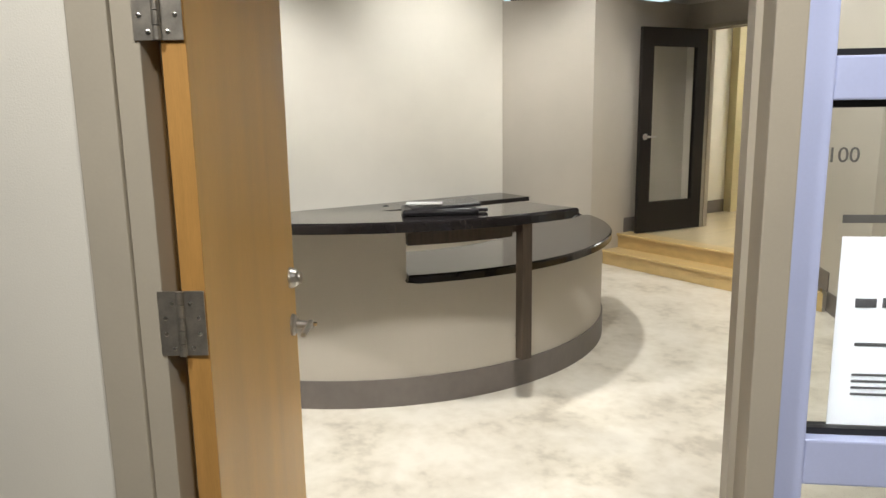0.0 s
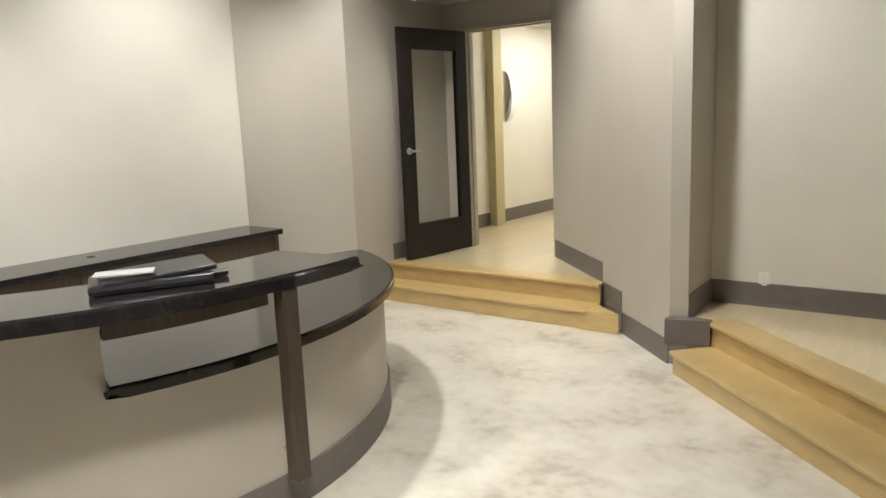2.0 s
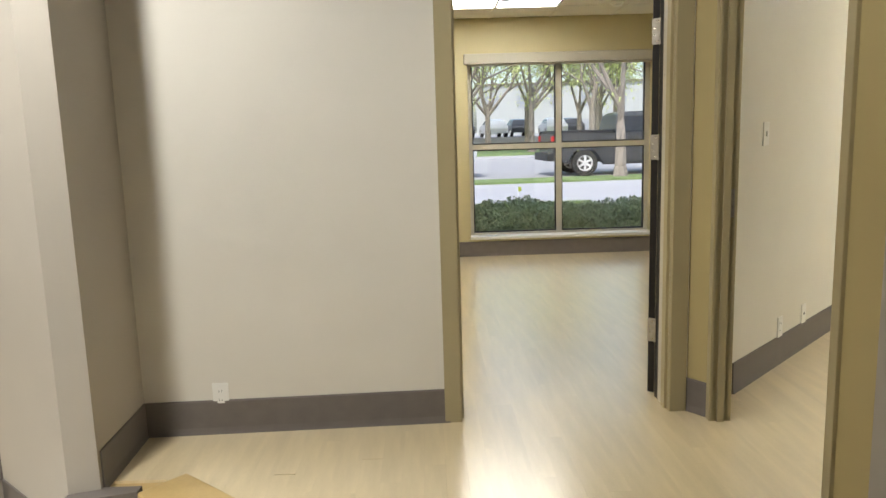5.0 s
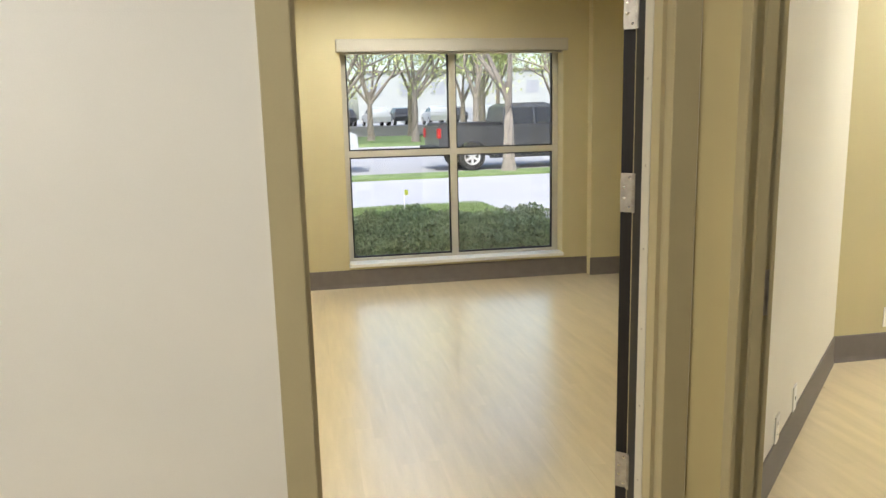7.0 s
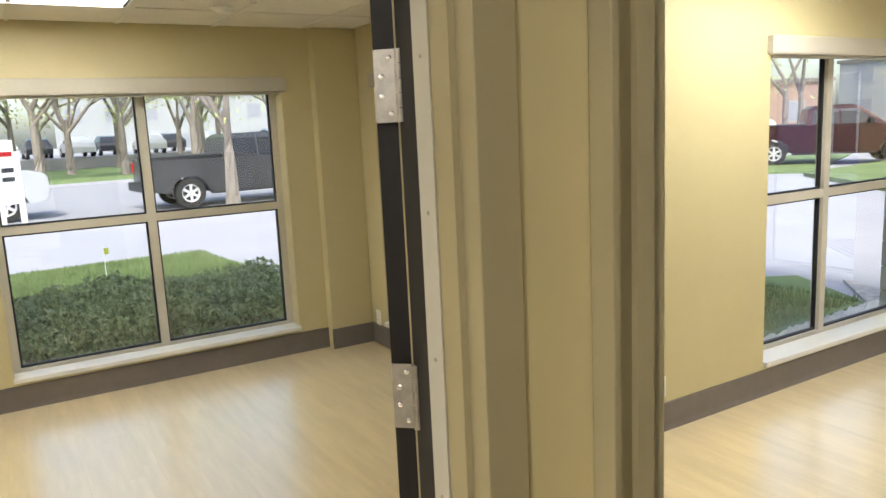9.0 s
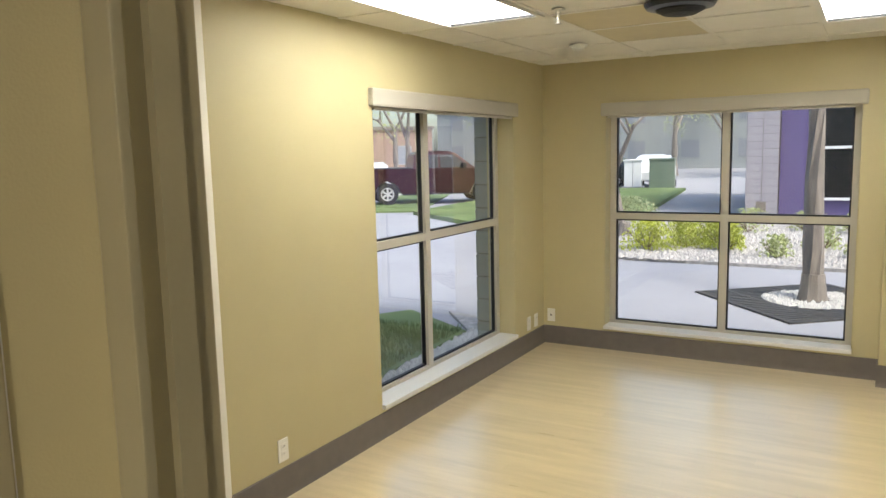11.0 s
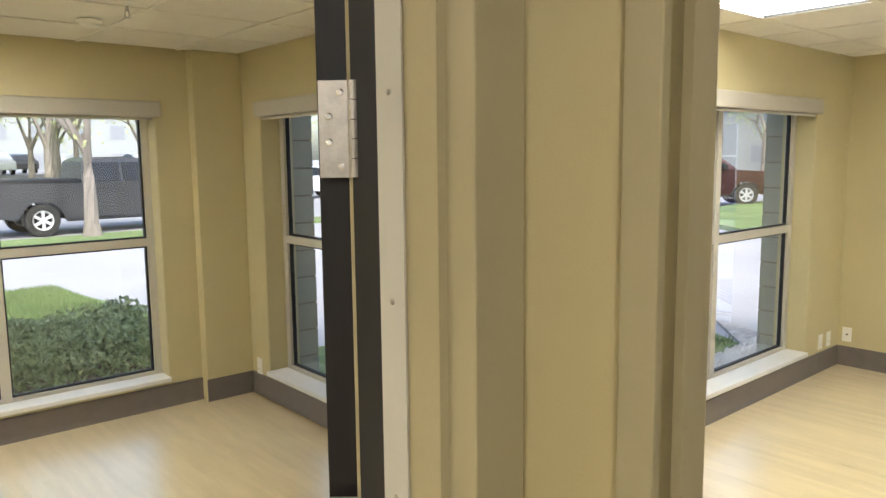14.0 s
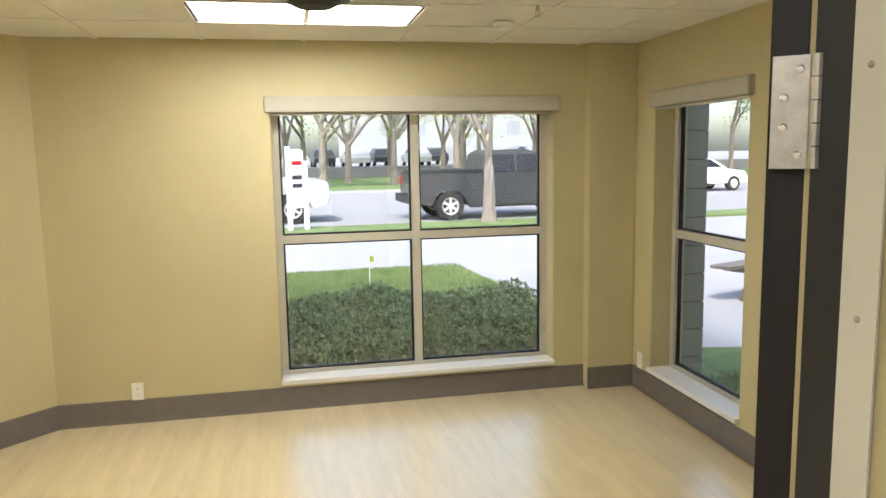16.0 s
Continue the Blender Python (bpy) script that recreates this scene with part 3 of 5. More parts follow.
def hinge(m, h=0.114, fold=0):
    """Butt hinge: plate on the door's edge, plate on the jamb, knuckles and screws. z is the pin."""
    o = thing("butt_hinge", m, "dull nickel five-knuckle butt hinge with crosshead screws", "hinge", "door hinges")
    part("leaf_plate", box(-0.042, -0.002, -0.0025, 0.0, 0, h, 0.0006), HINGE, o)
    part("frame_plate", box(0.004, 0.044, -0.0025, 0.0, 0, h, 0.0006), HINGE, o, m=pose(0, 0, 0, 0, 0, fold))
    for i in range(5):
        part("knuckle", cyl((0, -0.006, i * h / 5 + 0.0006), (0, -0.006, (i + 1) * h / 5 - 0.0006), 0.0068, n=14), HINGE, o)
    for x in (-0.03, -0.016, 0.018, 0.032):
        for z in ((0.014, 0.1) if abs(x) < 0.02 else (0.042, 0.072)):
            part("screw", lathe([(0.0045, -0.001), (0.0045, 0.0005), (0.0028, 0.0012)], 10), SCREW, o, m=pose(0, 0, 0, 0, 0, fold if x > 0 else 0) @ pose(x, -0.0026, z, 90))
    return o


def lever(o, m, key=True, flip=1):
    """Lever handle with a round rose, on the face y = 0 (towards -y)."""
    h = part("lever_handle", lathe([(0.032, 0), (0.032, 0.006), (0.028, 0.011), (0.013, 0.013), (0.011, 0.045), (0.0135, 0.05), (0.0135, 0.06)], 24), STEEL, o, "satin steel lever handle", m @ pose(0, 0, 0, 90))
    bm = cyl((0, 0, 0.052), (flip * 0.105, 0, 0.05), 0.0095, 0.0075, 14)
    part("grip", bm, STEEL, h)
    if key:
        part("key_cylinder", lathe([(0.006, 0), (0.006, 0.012), (0.002, 0.013)], 12), SCREW, h, m=pose(0, 0, 0.06))
    return h


# entrance: hinge jamb, strike jamb and glazed sidelight in one line
E0, E1 = (-0.710, 0.989), (-0.033, 1.790)
em, en = along(E0, E1)
casing("door_frame_entrance", em @ pose(0, 0, 0), en, 2.12, 0.13, FRAMEPAINT, "grey-beige pressed steel entrance door frame", 0.05)
wl = em @ Vector((-2.4, 0, 0))
we = em @ Vector((-0.13, 0, 0))
tagged(part("trim_entrance", box(-0.13, -0.051, -0.02, 0.13, 0, 2.17, 0.004), FRAMEPAINT, m=em), "grey-beige steel trim beside the entrance door", "trim", kind="structure")
wall("wall_entrance_left", (wl.x, wl.y), (we.x, we.y), 0, TALL, 0.13, CREAM, "cream painted entrance wall")
a = em @ Vector((-0.05, 0, 0)); b = em @ Vector((en + 0.05, 0, 0))
wall("wall_entrance_head", (a.x, a.y), (b.x, b.y), 2.195, TALL, 0.13, CREAM, "cream wall above the entrance door")
a = em @ Vector((-2.4, 0.0, 0)); 
wall("wall_lobby_left", (a.x + 0.05, a.y - 2.2), (a.x, a.y), 0, TALL, 0.13, CREAM, "cream lobby wall")

sl = thing("sidelight_window", em @ pose(en + 0.052, 0.02, 0), "glazed entrance sidelight in blue-grey aluminium with lettering", "sidelight", kind="structure")
SW = 1.0
for nm, q in (("stile", (0, 0.055, 0, 0.09, 0, 2.2)), ("stile", (SW - 0.07, SW, 0, 0.09, 0, 2.2)), ("rail", (0.055, SW - 0.07, 0.003, 0.087, 1.615, 1.685)), ("rail", (0.055, SW - 0.07, 0.003, 0.087, 0.945, 1.030)),
              ("rail", (0.055, SW - 0.07, 0.003, 0.087, 0, 0.12)), ("rail", (0.055, SW - 0.07, 0.003, 0.087, 2.12, 2.2))):
    part(nm, box(*q, 0.004), OUTERFRAME, sl)
for za, zb in ((0.12, 0.945), (1.030, 1.615), (1.685, 2.12)):
    p = part("pane", box(0.057, SW - 0.072, 0.042, 0.048, za + 0.001, zb - 0.001), PANE, sl)
    p.visible_shadow = False
    bm = box(0.055, SW - 0.07, 0.03, 0.06, za, za + 0.012)
    box(0.055, SW - 0.07, 0.03, 0.06, zb - 0.012, zb, bm=bm)
    part("gasket", bm, GASKET, sl, "black glazing gasket")
a = em @ Vector((en + 0.052, 0, 0)); b = em @ Vector((en + 0.052 + SW, 0, 0)); c = em @ Vector((en + 3.2, 0, 0))
wall("wall_entrance_over", (a.x, a.y), (b.x, b.y), 2.2, TALL, 0.13, CREAM, "cream wall above the sidelight")
wall("wall_entrance_right", (b.x, b.y), (c.x, c.y), 0, TALL, 0.13, CREAM, "cream entrance wall")


def words(name, text, size, m, mat, parent, label=""):
    cu = bpy.data.curves.new(name, "FONT")
    cu.body, cu.size, cu.extrude = text, size, 0.0006
    tmp = bpy.data.objects.new(name, cu)
    scene.collection.objects.link(tmp)
    bpy.context.view_layer.update()
    me = bpy.data.meshes.new_from_object(tmp.evaluated_get(bpy.context.evaluated_depsgraph_get()))
    bpy.data.objects.remove(tmp)
    me.materials.clear()
    me.materials.append(mat)
    o = new(name, me)
    o.parent = parent
    o.matrix_basis = m
    if label:
        o["label"] = label
    return o


words("number", "100", 0.036, pose(0.065, 0.0405, 1.513, 90), ETCH, sl, "grey number on the glass")
part("lettering", box(0.10, 0.25, 0.0395, 0.041, 1.41, 1.424), ETCH, sl, "row of worn grey letters on the glass")
notice = thing("paper_notice", sl.matrix_basis @ pose(0.105, 0.05, 0.985), "white paper notice with printed lines taped behind the glass", "notice")
part("sheet", box(0, 0.30, 0, 0.0012, 0, 0.40), PAPER, notice)
for x, z, w, t in ((0.03, 0.275, 0.035, 0.016), (0.075, 0.275, 0.12, 0.018), (0.085, 0.252, 0.09, 0.018), (0.035, 0.205, 0.2, 0.006), (0.035, 0.15, 0.22, 0.004), (0.035, 0.138, 0.22, 0.004), (0.035, 0.126, 0.22, 0.004), (0.035, 0.114, 0.13, 0.004), (0.1, 0.192, 0.12, 0.005)):
    part("print_line", box(x, x + w, -0.0014, -0.0002, z, z + t), INK, notice)

# wooden entrance door, open inwards
hx, hy = -0.663, 1.051
LD = math.degrees(math.atan2(0.575, -0.818)) + 2.4
ed = thing("door_1", pose(hx, hy, 0.012, 0, 0, LD), "open oak veneer entrance door with steel lever and deadbolt", "door")
part("door_leaf", box(0, 0.80, 0.0, 0.044, 0, 2.09, 0.0015), MAPLEDOOR, ed)
part("hinge_stile", box(-0.003, -0.0002, 0.0005, 0.0435, 0, 2.088), OAKEDGE, ed, "darker oak edge strip")
for s in (1, -1):
    y = 0.0 if s > 0 else 0.044
    lever(ed, pose(0.735, y, 0.99, 0, 0, 0 if s > 0 else 180), True, -1 if s > 0 else 1)
    part("deadbolt", lathe([(0.030, 0), (0.030, 0.006), (0.024, 0.02), (0.018, 0.026), (0.017, 0.034)], 22), STEEL, ed, "satin steel deadbolt", pose(0.735, y, 1.13, 90 if s > 0 else -90))
part("latch_plate", box(0.7995, 0.8015, 0.010, 0.034, 0.93, 1.05), STEEL, ed)
for z in (0.22, 1.165, 1.735):
    hinge(pose(hx, hy, z, 0, 0, LD + 90) @ pose(0, 0, 0, 0, 0, 180) @ pose(-0.046, -0.006, 0) @ pose(0, 0, 0, 0, 0, 180) @ pose(0, 0, 0, 0, 0, 180), 0.124)

# dark glazed corridor door, open against the recess wall
casing("door_frame_corridor", pose(-4.48, 7.40, U - 0.004), 0.99, 2.11, 0.12, FRAMEPAINT, "taupe steel frame of the corridor doorway", 0.045)
dd = thing("door_2", pose(-4.475, 7.375, U + 0.008, 0, 0, -97), "open espresso-stained door with a tall clear glass panel", "door")
W, H = 0.87, 2.09
for nm, q in (("stile", (0, 0.125, -0.022, 0.022, 0, H)), ("stile", (W - 0.125, W, -0.022, 0.022, 0, H)), ("rail", (0.125, W - 0.125, -0.0215, 0.0215, 0, 0.30)), ("rail", (0.125, W - 0.125, -0.0215, 0.0215, H - 0.165, H))):
    part(nm, box(*q, 0.002), BLACKDOOR, dd)
bm = bmesh.new()
for y in (-0.026, 0.014):
    box(0.125, 0.145, y, y + 0.012, 0.30, H - 0.165, bm=bm)
    box(W - 0.145, W - 0.125, y, y + 0.012, 0.30, H - 0.165, bm=bm)
    box(0.145, W - 0.145, y, y + 0.012, 0.30, 0.32, bm=bm)
    box(0.145, W - 0.145, y, y + 0.012, H - 0.185, H - 0.165, bm=bm)
part("glazing_bead", bm, BLACKDOOR, dd)
part("glass_panel", box(0.13, W - 0.13, -0.003, 0.003, 0.305, H - 0.17), DOORGLASS, dd, "clear glass panel").visible_shadow = False
lever(dd, pose(W - 0.065, 0.0222, 1.0, 0, 0, 180), False, 1)
lever(dd, pose(W - 0.065, -0.0222, 1.0), False, -1)

# first office door: frame, black leaf swung into the room, hinges on the near edge
of = casing("door_frame_office", fm @ pose(FS0, 0, U - 0.006), FS1 - FS0, 2.10, T, OLIVEFRAME, "olive steel frame of the first office doorway", 0.075, stop=(0.03, 0.075))
HX, HY = 0.584, 6.626
o1 = thing("door_3", pose(HX, HY, U + 0.01, 0, 0, 48), "open black-stained office door seen on its hinge edge", "door")
part("door_leaf", box(0.004, 0.88, 0.006, 0.052, 0, 2.07, 0.002), BLACKDOOR, o1)
lever(o1, pose(0.81, 0.0058, 1.0), False, -1)
for z in (0.27, 1.135, 1.65):
    hinge(pose(HX - 0.011, HY - 0.004, U + z, 0, 0, -42), fold=-46)
# pale strip puts the light on the jamb face into colour
strip = thing("jamb_seal", fm @ pose(FS1 - 0.0003, 0.096, U, 0, 0, 90), "pale strip with screws standing for the lit face of the door jamb", "seal strip")
part("strip", box(0.0, 0.044, 0.0, 0.003, 0.0, 2.08), WINFRAME, strip)
# black strip paints the dark of the gap beside the leaf
part("dark_gap_strip", box(0.0445, 0.094, 0.0, 0.002, 0.0, 2.08), GASKET, strip, "black strip that paints the door gap dark")
for i in range(9):
    part("screw", lathe([(0.0035, 0), (0.0035, 0.001), (0.002, 0.0018)], 10), HINGE, strip, m=pose(0.022, 0.003, 0.1 + i * 0.235, -90))

# second office door
casing("door_frame_office_2", pm @ pose(0.05, 0, U - 0.006), 1.04, 2.10, 0.07, OLIVEFRAME, "olive steel frame of the second office doorway", 0.048)
strk = thing("strike_plate", pm @ pose(0.05, 0.035, U + 0.96), "steel strike plate let into the door jamb", "strike plate")
part("plate", box(0.0005, 0.0028, -0.015, 0.032, -0.06, 0.06, 0.0006), HINGE, strk)
part("mortise", box(0.0024, 0.0036, -0.004, 0.016, -0.018, 0.018), GREYSLOT, strk)
for z in (-0.045, 0.045):
    part("screw", lathe([(0.004, 0), (0.004, 0.001)], 10), SCREW, strk, m=pose(0.0026, 0.006, z, 0, 90))
o2 = thing("door_4", pose(0.775, 5.235, U + 0.01, 0, 0, 12.5), "open black-stained second office door with a steel lever", "door")
part("door_leaf", box(0.0, 0.90, -0.022, 0.022, 0, 2.07, 0.002), BLACKDOOR, o2)
lever(o2, pose(0.83, 0.0222, 0.98, 0, 0, 180), False, 1)
for z in (0.22, 1.0, 1.72):
    hinge(pose(0.775, 5.235, U + z, 0, 0, 192.5) @ pose(0, -0.023, 0))

# ---- reception desk ----
C = (-4.282, 3.249)


def arc(r0, r1, a0, a1, z0, z1, n, bm=None, bevel=0.0):
    """A curved slab between two radii and two angles about the desk's centre."""
    pts = []
    for i in range(n + 1):
        a = radians(a0 + (a1 - a0) * i / n)
        pts.append((r1 * math.cos(a), r1 * math.sin(a)))
    for i in range(n, -1, -1):
        a = radians(a0 + (a1 - a0) * i / n)
        pts.append((r0 * math.cos(a), r0 * math.sin(a)))
    bm = bm or bmesh.new()
    lo = [bm.verts.new((x, y, z0)) for x, y in pts]
    hi = [bm.verts.new((x, y, z1)) for x, y in pts]
    k = len(pts)
    es = []
    for i in range(k):
        bm.faces.new((lo[i], lo[(i + 1) % k], hi[(i + 1) % k], hi[i]))
    for q in (lo, hi):
        for i in range(n):
            f = bm.faces.new((q[i], q[i + 1], q[k - 2 - i], q[k - 1 - i]))
    if bevel:
        bm.normal_update()
        rim = [e for e in bm.edges if e.verts[0].co.z == e.verts[1].co.z and len(e.link_faces) == 2 and abs(abs(e.link_faces[0].normal.z) - abs(e.link_faces[1].normal.z)) > 0.5]
        bmesh.ops.bevel(bm, geom=rim, offset=bevel, segments=3, affect="EDGES", profile=0.5)
    return bm


desk = thing("reception_desk", pose(C[0], C[1], 0), "curved taupe reception desk with black counter tops", "reception desk")
part("front_panel", arc(1.665, 1.745, -21, 64, 0.0, 0.715, 48), TAUPE, desk, "curved taupe front panel")
part("tall_front_panel", arc(1.66, 1.748, -96, -21, 0.0, 1.03, 40), TAUPE, desk, "taller taupe front panel")
part("desk_base", arc(1.70, 1.757, -96, 63.8, 0.0, 0.16, 72), GREYBASE, desk, "grey rubber base")
part("worktop", arc(1.14, 1.81, -21, 70, 0.715, 0.75, 48, bevel=0.012), DESKTOP, desk, "black laminate worktop")
counter = arc(1.55, 1.99, -88, 7, 1.03, 1.07, 56, bevel=0.014)
bmesh.ops.translate(counter, verts=counter.verts, vec=(0.035, 0.02, 0))
part("transaction_counter", counter, DESKTOP, desk, "glossy black transaction counter")
part("fascia", arc(1.70, 1.775, -20.8, -0.6, 0.905, 1.03, 18), DESKPOST, desk, "black fascia under the counter")
part("edge_rail", arc(1.77, 1.84, -88, -21, 1.0, 1.03, 40), DESKPOST, desk)
part("support_post", box(-0.03, 0.03, -0.032, 0.032, 0.27, 1.03, 0.003), DESKPOST, desk, "dark wooden support post", pose(1.985, -0.105, 0, 0, 0, 0))
part("standoff", cyl((1.92, -0.105, 0.38), (1.957, -0.105, 0.38), 0.012), STEEL, desk)
part("side_panel", box(-0.02, 0.02, 0, 0.5, 0, 0.714), TAUPE, desk, "", pose(1.70 * math.cos(radians(63.5)), 1.70 * math.sin(radians(63.5)), 0, 0, 0, 153.5))
cr = thing("credenza", pose(DW + 0.002, 2.02, 0), "long black laminate back counter against the wall", "credenza")
part("countertop", box(0, 0.48, 0, 3.38, 0.70, 0.745, 0.005), DESKTOP, cr)
part("front_apron", box(0.40, 0.43, 0.02, 3.36, 0.55, 0.70), DESKPOST, cr)
for y in (0.02, 1.7, 3.32):
    part("panel_leg", box(0.02, 0.44, y, y + 0.04, 0, 0.70), DESKPOST, cr)
part("grommet", lathe([(0.03, 0), (0.03, 0.003), (0.022, 0.004), (0.02, 0.001)], 20), BLACKPLASTIC, cr, m=pose(0.2, 1.9, 0.745))
fo = thing("black_portfolio", pose(C[0] + 1.76 * math.cos(radians(-15)), C[1] + 1.76 * math.sin(radians(-15)), 1.071, 0, 0, 62), "folded black leather bag lying on the counter with papers", "bag")
part("bag_body", box(-0.20, 0.20, -0.12, 0.12, 0, 0.035, 0.016), FOLDER, fo)
part("flap", box(-0.16, 0.21, -0.10, 0.115, 0.034, 0.052, 0.008, m=pose(0, 0, 0, 2, -3, 6)), FOLDER, fo)
part("papers", box(-0.17, 0.02, -0.10, -0.02, 0.0535, 0.0585, m=pose(0, 0, 0.004, 0, 0, -8)), GREYPAPER, fo, "loose grey papers")
part("strap", box(0.14, 0.26, -0.03, 0.03, 0.004, 0.022, 0.006), FOLDER, fo)


# ---- small fixtures ----
def outlet(m, label="white duplex outlet plate on the wall", kind="outlet"):
    o = thing("wall_" + kind, m, label, kind, "wall plates")
    part("plate", box(-0.035, 0.035, -0.006, 0, -0.057, 0.057, 0.002), WHITEPLASTIC, o)
    if kind == "outlet":
        for z in (-0.02, 0.02):
            f = part("socket", box(-0.016, 0.016, -0.0075, -0.0055, z - 0.014, z + 0.014, 0.001), WHITEPLASTIC, o)
            for x in (-0.006, 0.006):
                part("slot", box(x - 0.001, x + 0.001, -0.0079, -0.007, z - 0.004, z + 0.005), GREYSLOT, f)
    elif kind == "switch":
        part("rocker", box(-0.008, 0.008, -0.012, -0.0055, -0.013, 0.013, 0.002), WHITEPLASTIC, o)
    else:
        part("jack", box(-0.007, 0.007, -0.0075, -0.0055, -0.007, 0.007, 0.001), GREYSLOT, o)
    return o


outlet(fm @ pose(0.335, 0, U + 0.175))
outlet(pose(-0.955, Y1, U + 0.205))
outlet(pose(X1, 10.575, U + 0.21, 0, 0, -90))
outlet(pose(2.83, Y2, U + 0.245))
outlet(pose(6.004, 5.482, U + 0.18, 0, 0, -90))
outlet(pose(6.004, 5.288, U + 0.48, 0, 0, -90), "white data plate on the column", "jack")
for x in (5.83, 5.98):
    outlet(pose(x, Y2, U + 0.235))
outlet(pose(X2, 8.07, U + 0.25, 0, 0, -90), "white data plate beside the corner", "jack")
BW = math.degrees(math.atan2(1.60, 1.62))
outlet(pose(1.155, 6.822, U + 1.235, 0, 0, BW), "white light switch plate inside the second office", "switch")
outlet(pose(1.37, 7.034, U + 0.205, 0, 0, BW))
outlet(pose(1.63, 7.291, U + 0.205, 0, 0, BW), "white data plate low on the diagonal wall", "jack")
th = thing("thermostat", pose(DW, 2.05, 1.5, 0, 0, 90), "small white thermostat on the wall", "thermostat")
part("body", box(-0.04, 0.04, -0.025, 0, -0.06, 0.06, 0.006), WHITEPLASTIC, th)
part("display", box(-0.022, 0.022, -0.0265, -0.0245, 0.0, 0.035), GREYSLOT, th)


def dome_speaker(x, y):
    o = thing("ceiling_speaker", pose(x, y, CEIL - 0.002, 180), "round black dome speaker under the ceiling", "speaker", "ceiling speakers")
    part("bezel", lathe([(0.17, 0), (0.172, 0.012), (0.16, 0.03), (0.12, 0.038), (0.118, 0.0)], 36), BLACKPLASTIC, o)
    part("grille", lathe([(0.116, 0.01), (0.112, 0.045), (0.08, 0.062), (0.03, 0.07), (0.0, 0.071)], 36), SPEAKERBLACK, o)


def sprinkler(x, y):
    o = thing("sprinkler", pose(x, y, CEIL - 0.002, 180), "chrome pendant sprinkler head with a white escutcheon", "sprinkler", "sprinklers")
    part("escutcheon", lathe([(0.035, 0), (0.033, 0.006), (0.015, 0.012), (0.012, 0.02)], 22), WHITEPLASTIC, o)
    part("body", cyl((0, 0, 0.02), (0, 0, 0.045), 0.008), STEEL, o)
    for s in (-1, 1):
        part("arm", cyl((s * 0.009, 0, 0.04), (s * 0.009, 0, 0.07), 0.0025, n=8), STEEL, o)
    part("deflector", lathe([(0.018, 0.07), (0.018, 0.072), (0.004, 0.076)], 16), STEEL, o)


def detector(x, y):
    o = thing("smoke_detector", pose(x, y, CEIL - 0.002, 180), "low white smoke detector disc", "smoke detector", "smoke detectors")
    part("base", lathe([(0.06, 0), (0.06, 0.012), (0.05, 0.02)], 28), WHITEPLASTIC, o)
    part("cap", lathe([(0.045, 0.02), (0.042, 0.032), (0.02, 0.038)], 28), WHITEPLASTIC, o)


dome_speaker(4.05, 6.54)
dome_speaker(0.19, 9.36)
sprinkler(3.87, 7.10)
sprinkler(1.24, 9.4)
detector(5.13, 7.45)
detector(1.24, 9.98)
sc = thing("wall_sconce", pose(-5.10, 9.06, 1.81, 0, 0, 90), "half-moon grey plaster wall sconce", "wall light")
bm = bmesh.new()
N = 14
ring = [[bm.verts.new((0.30 * math.sin(math.pi * j / N) * math.sin(radians(90) * i / 6), -0.10 * math.cos(radians(90) * i / 6) * math.sin(math.pi * j / N), 0.30 * math.cos(math.pi * j / N))) for j in range(N + 1)] for i in range(7)]
for a, b in zip(ring, ring[1:]):
    for j in range(N):
        bm.faces.new((a[j], a[j + 1], b[j + 1], b[j]))
bmesh.ops.remove_doubles(bm, verts=bm.verts, dist=0.001)
bmesh.ops.holes_fill(bm, edges=bm.edges[:], sides=0)
part("shell", bm, SCONCE, sc)

bx = thing("black_box", pose(0.55, 4.70, U + 0.001, 0, 0, -8), "low black plastic box on the wooden floor by the wall", "box")
part("body", box(-0.17, 0.15, -0.14, 0.14, 0.0, 0.15, 0.008), BLACKPLASTIC, bx)
part("lid", box(-0.155, 0.135, -0.125, 0.125, 0.151, 0.20, 0.01), BLACKPLASTIC, bx)
part("latch", box(-0.163, -0.1555, -0.02, 0.02, 0.152, 0.18, 0.002), STEEL, bx)

for i, (e, t, w) in enumerate(SPOTS):
    lamp("spot_lamp", "SPOT", look(e, t), w, WARM, size=radians(104), blend=1.0)
# the ceiling is out of view; a can is added at every spot lamp
cans = None
for e, t, w in SPOTS:
    if cans is None:
        cans = thing("downlight_can", pose(e[0], e[1], TALL), "small black can added at each spot lamp, out of view", "spotlight", "ceiling spotlights")
        part("trim_ring", lathe([(0.06, -0.012), (0.075, -0.012), (0.075, 0.0), (0.06, 0.0)], 24), BLACKPLASTIC, cans)
    else:
        copy_thing(cans, pose(e[0], e[1], TALL))

# ---- outdoors ----
indoors = set(bpy.data.objects)
def patch(name, pts, z, mat, label, cat, t=0.05):
    return tagged(part(name, prism(pts, G - 0.02, z), mat), label, cat, kind="structure")


patch("lawn_front", [(-12, 10.76), (2.9, 10.76), (3.6, 13.6), (3.3, 16.6), (2.6, 17.3), (-12, 17.3)], G + 0.05, LAWN, "green lawn in front of the building", "lawn")
patch("lawn_side", [(3.1, 8.55), (6.9, 8.55), (7.6, 9.6), (5.6, 11.0), (3.3, 11.6)], G + 0.05, LAWN, "green lawn beside the building", "lawn")
patch("gravel_strip", [(3.1, 8.0), (7.4, 8.0), (7.8, 9.2), (6.95, 8.54), (3.1, 8.54)], G + 0.03, GRAVEL, "strip of gravel along the wall", "gravel")
patch("verge", [(-60, 23.2), (60, 23.2), (60, 24.6), (-60, 24.6)], G + 0.06, LAWN, "narrow grass verge beside the street", "verge")
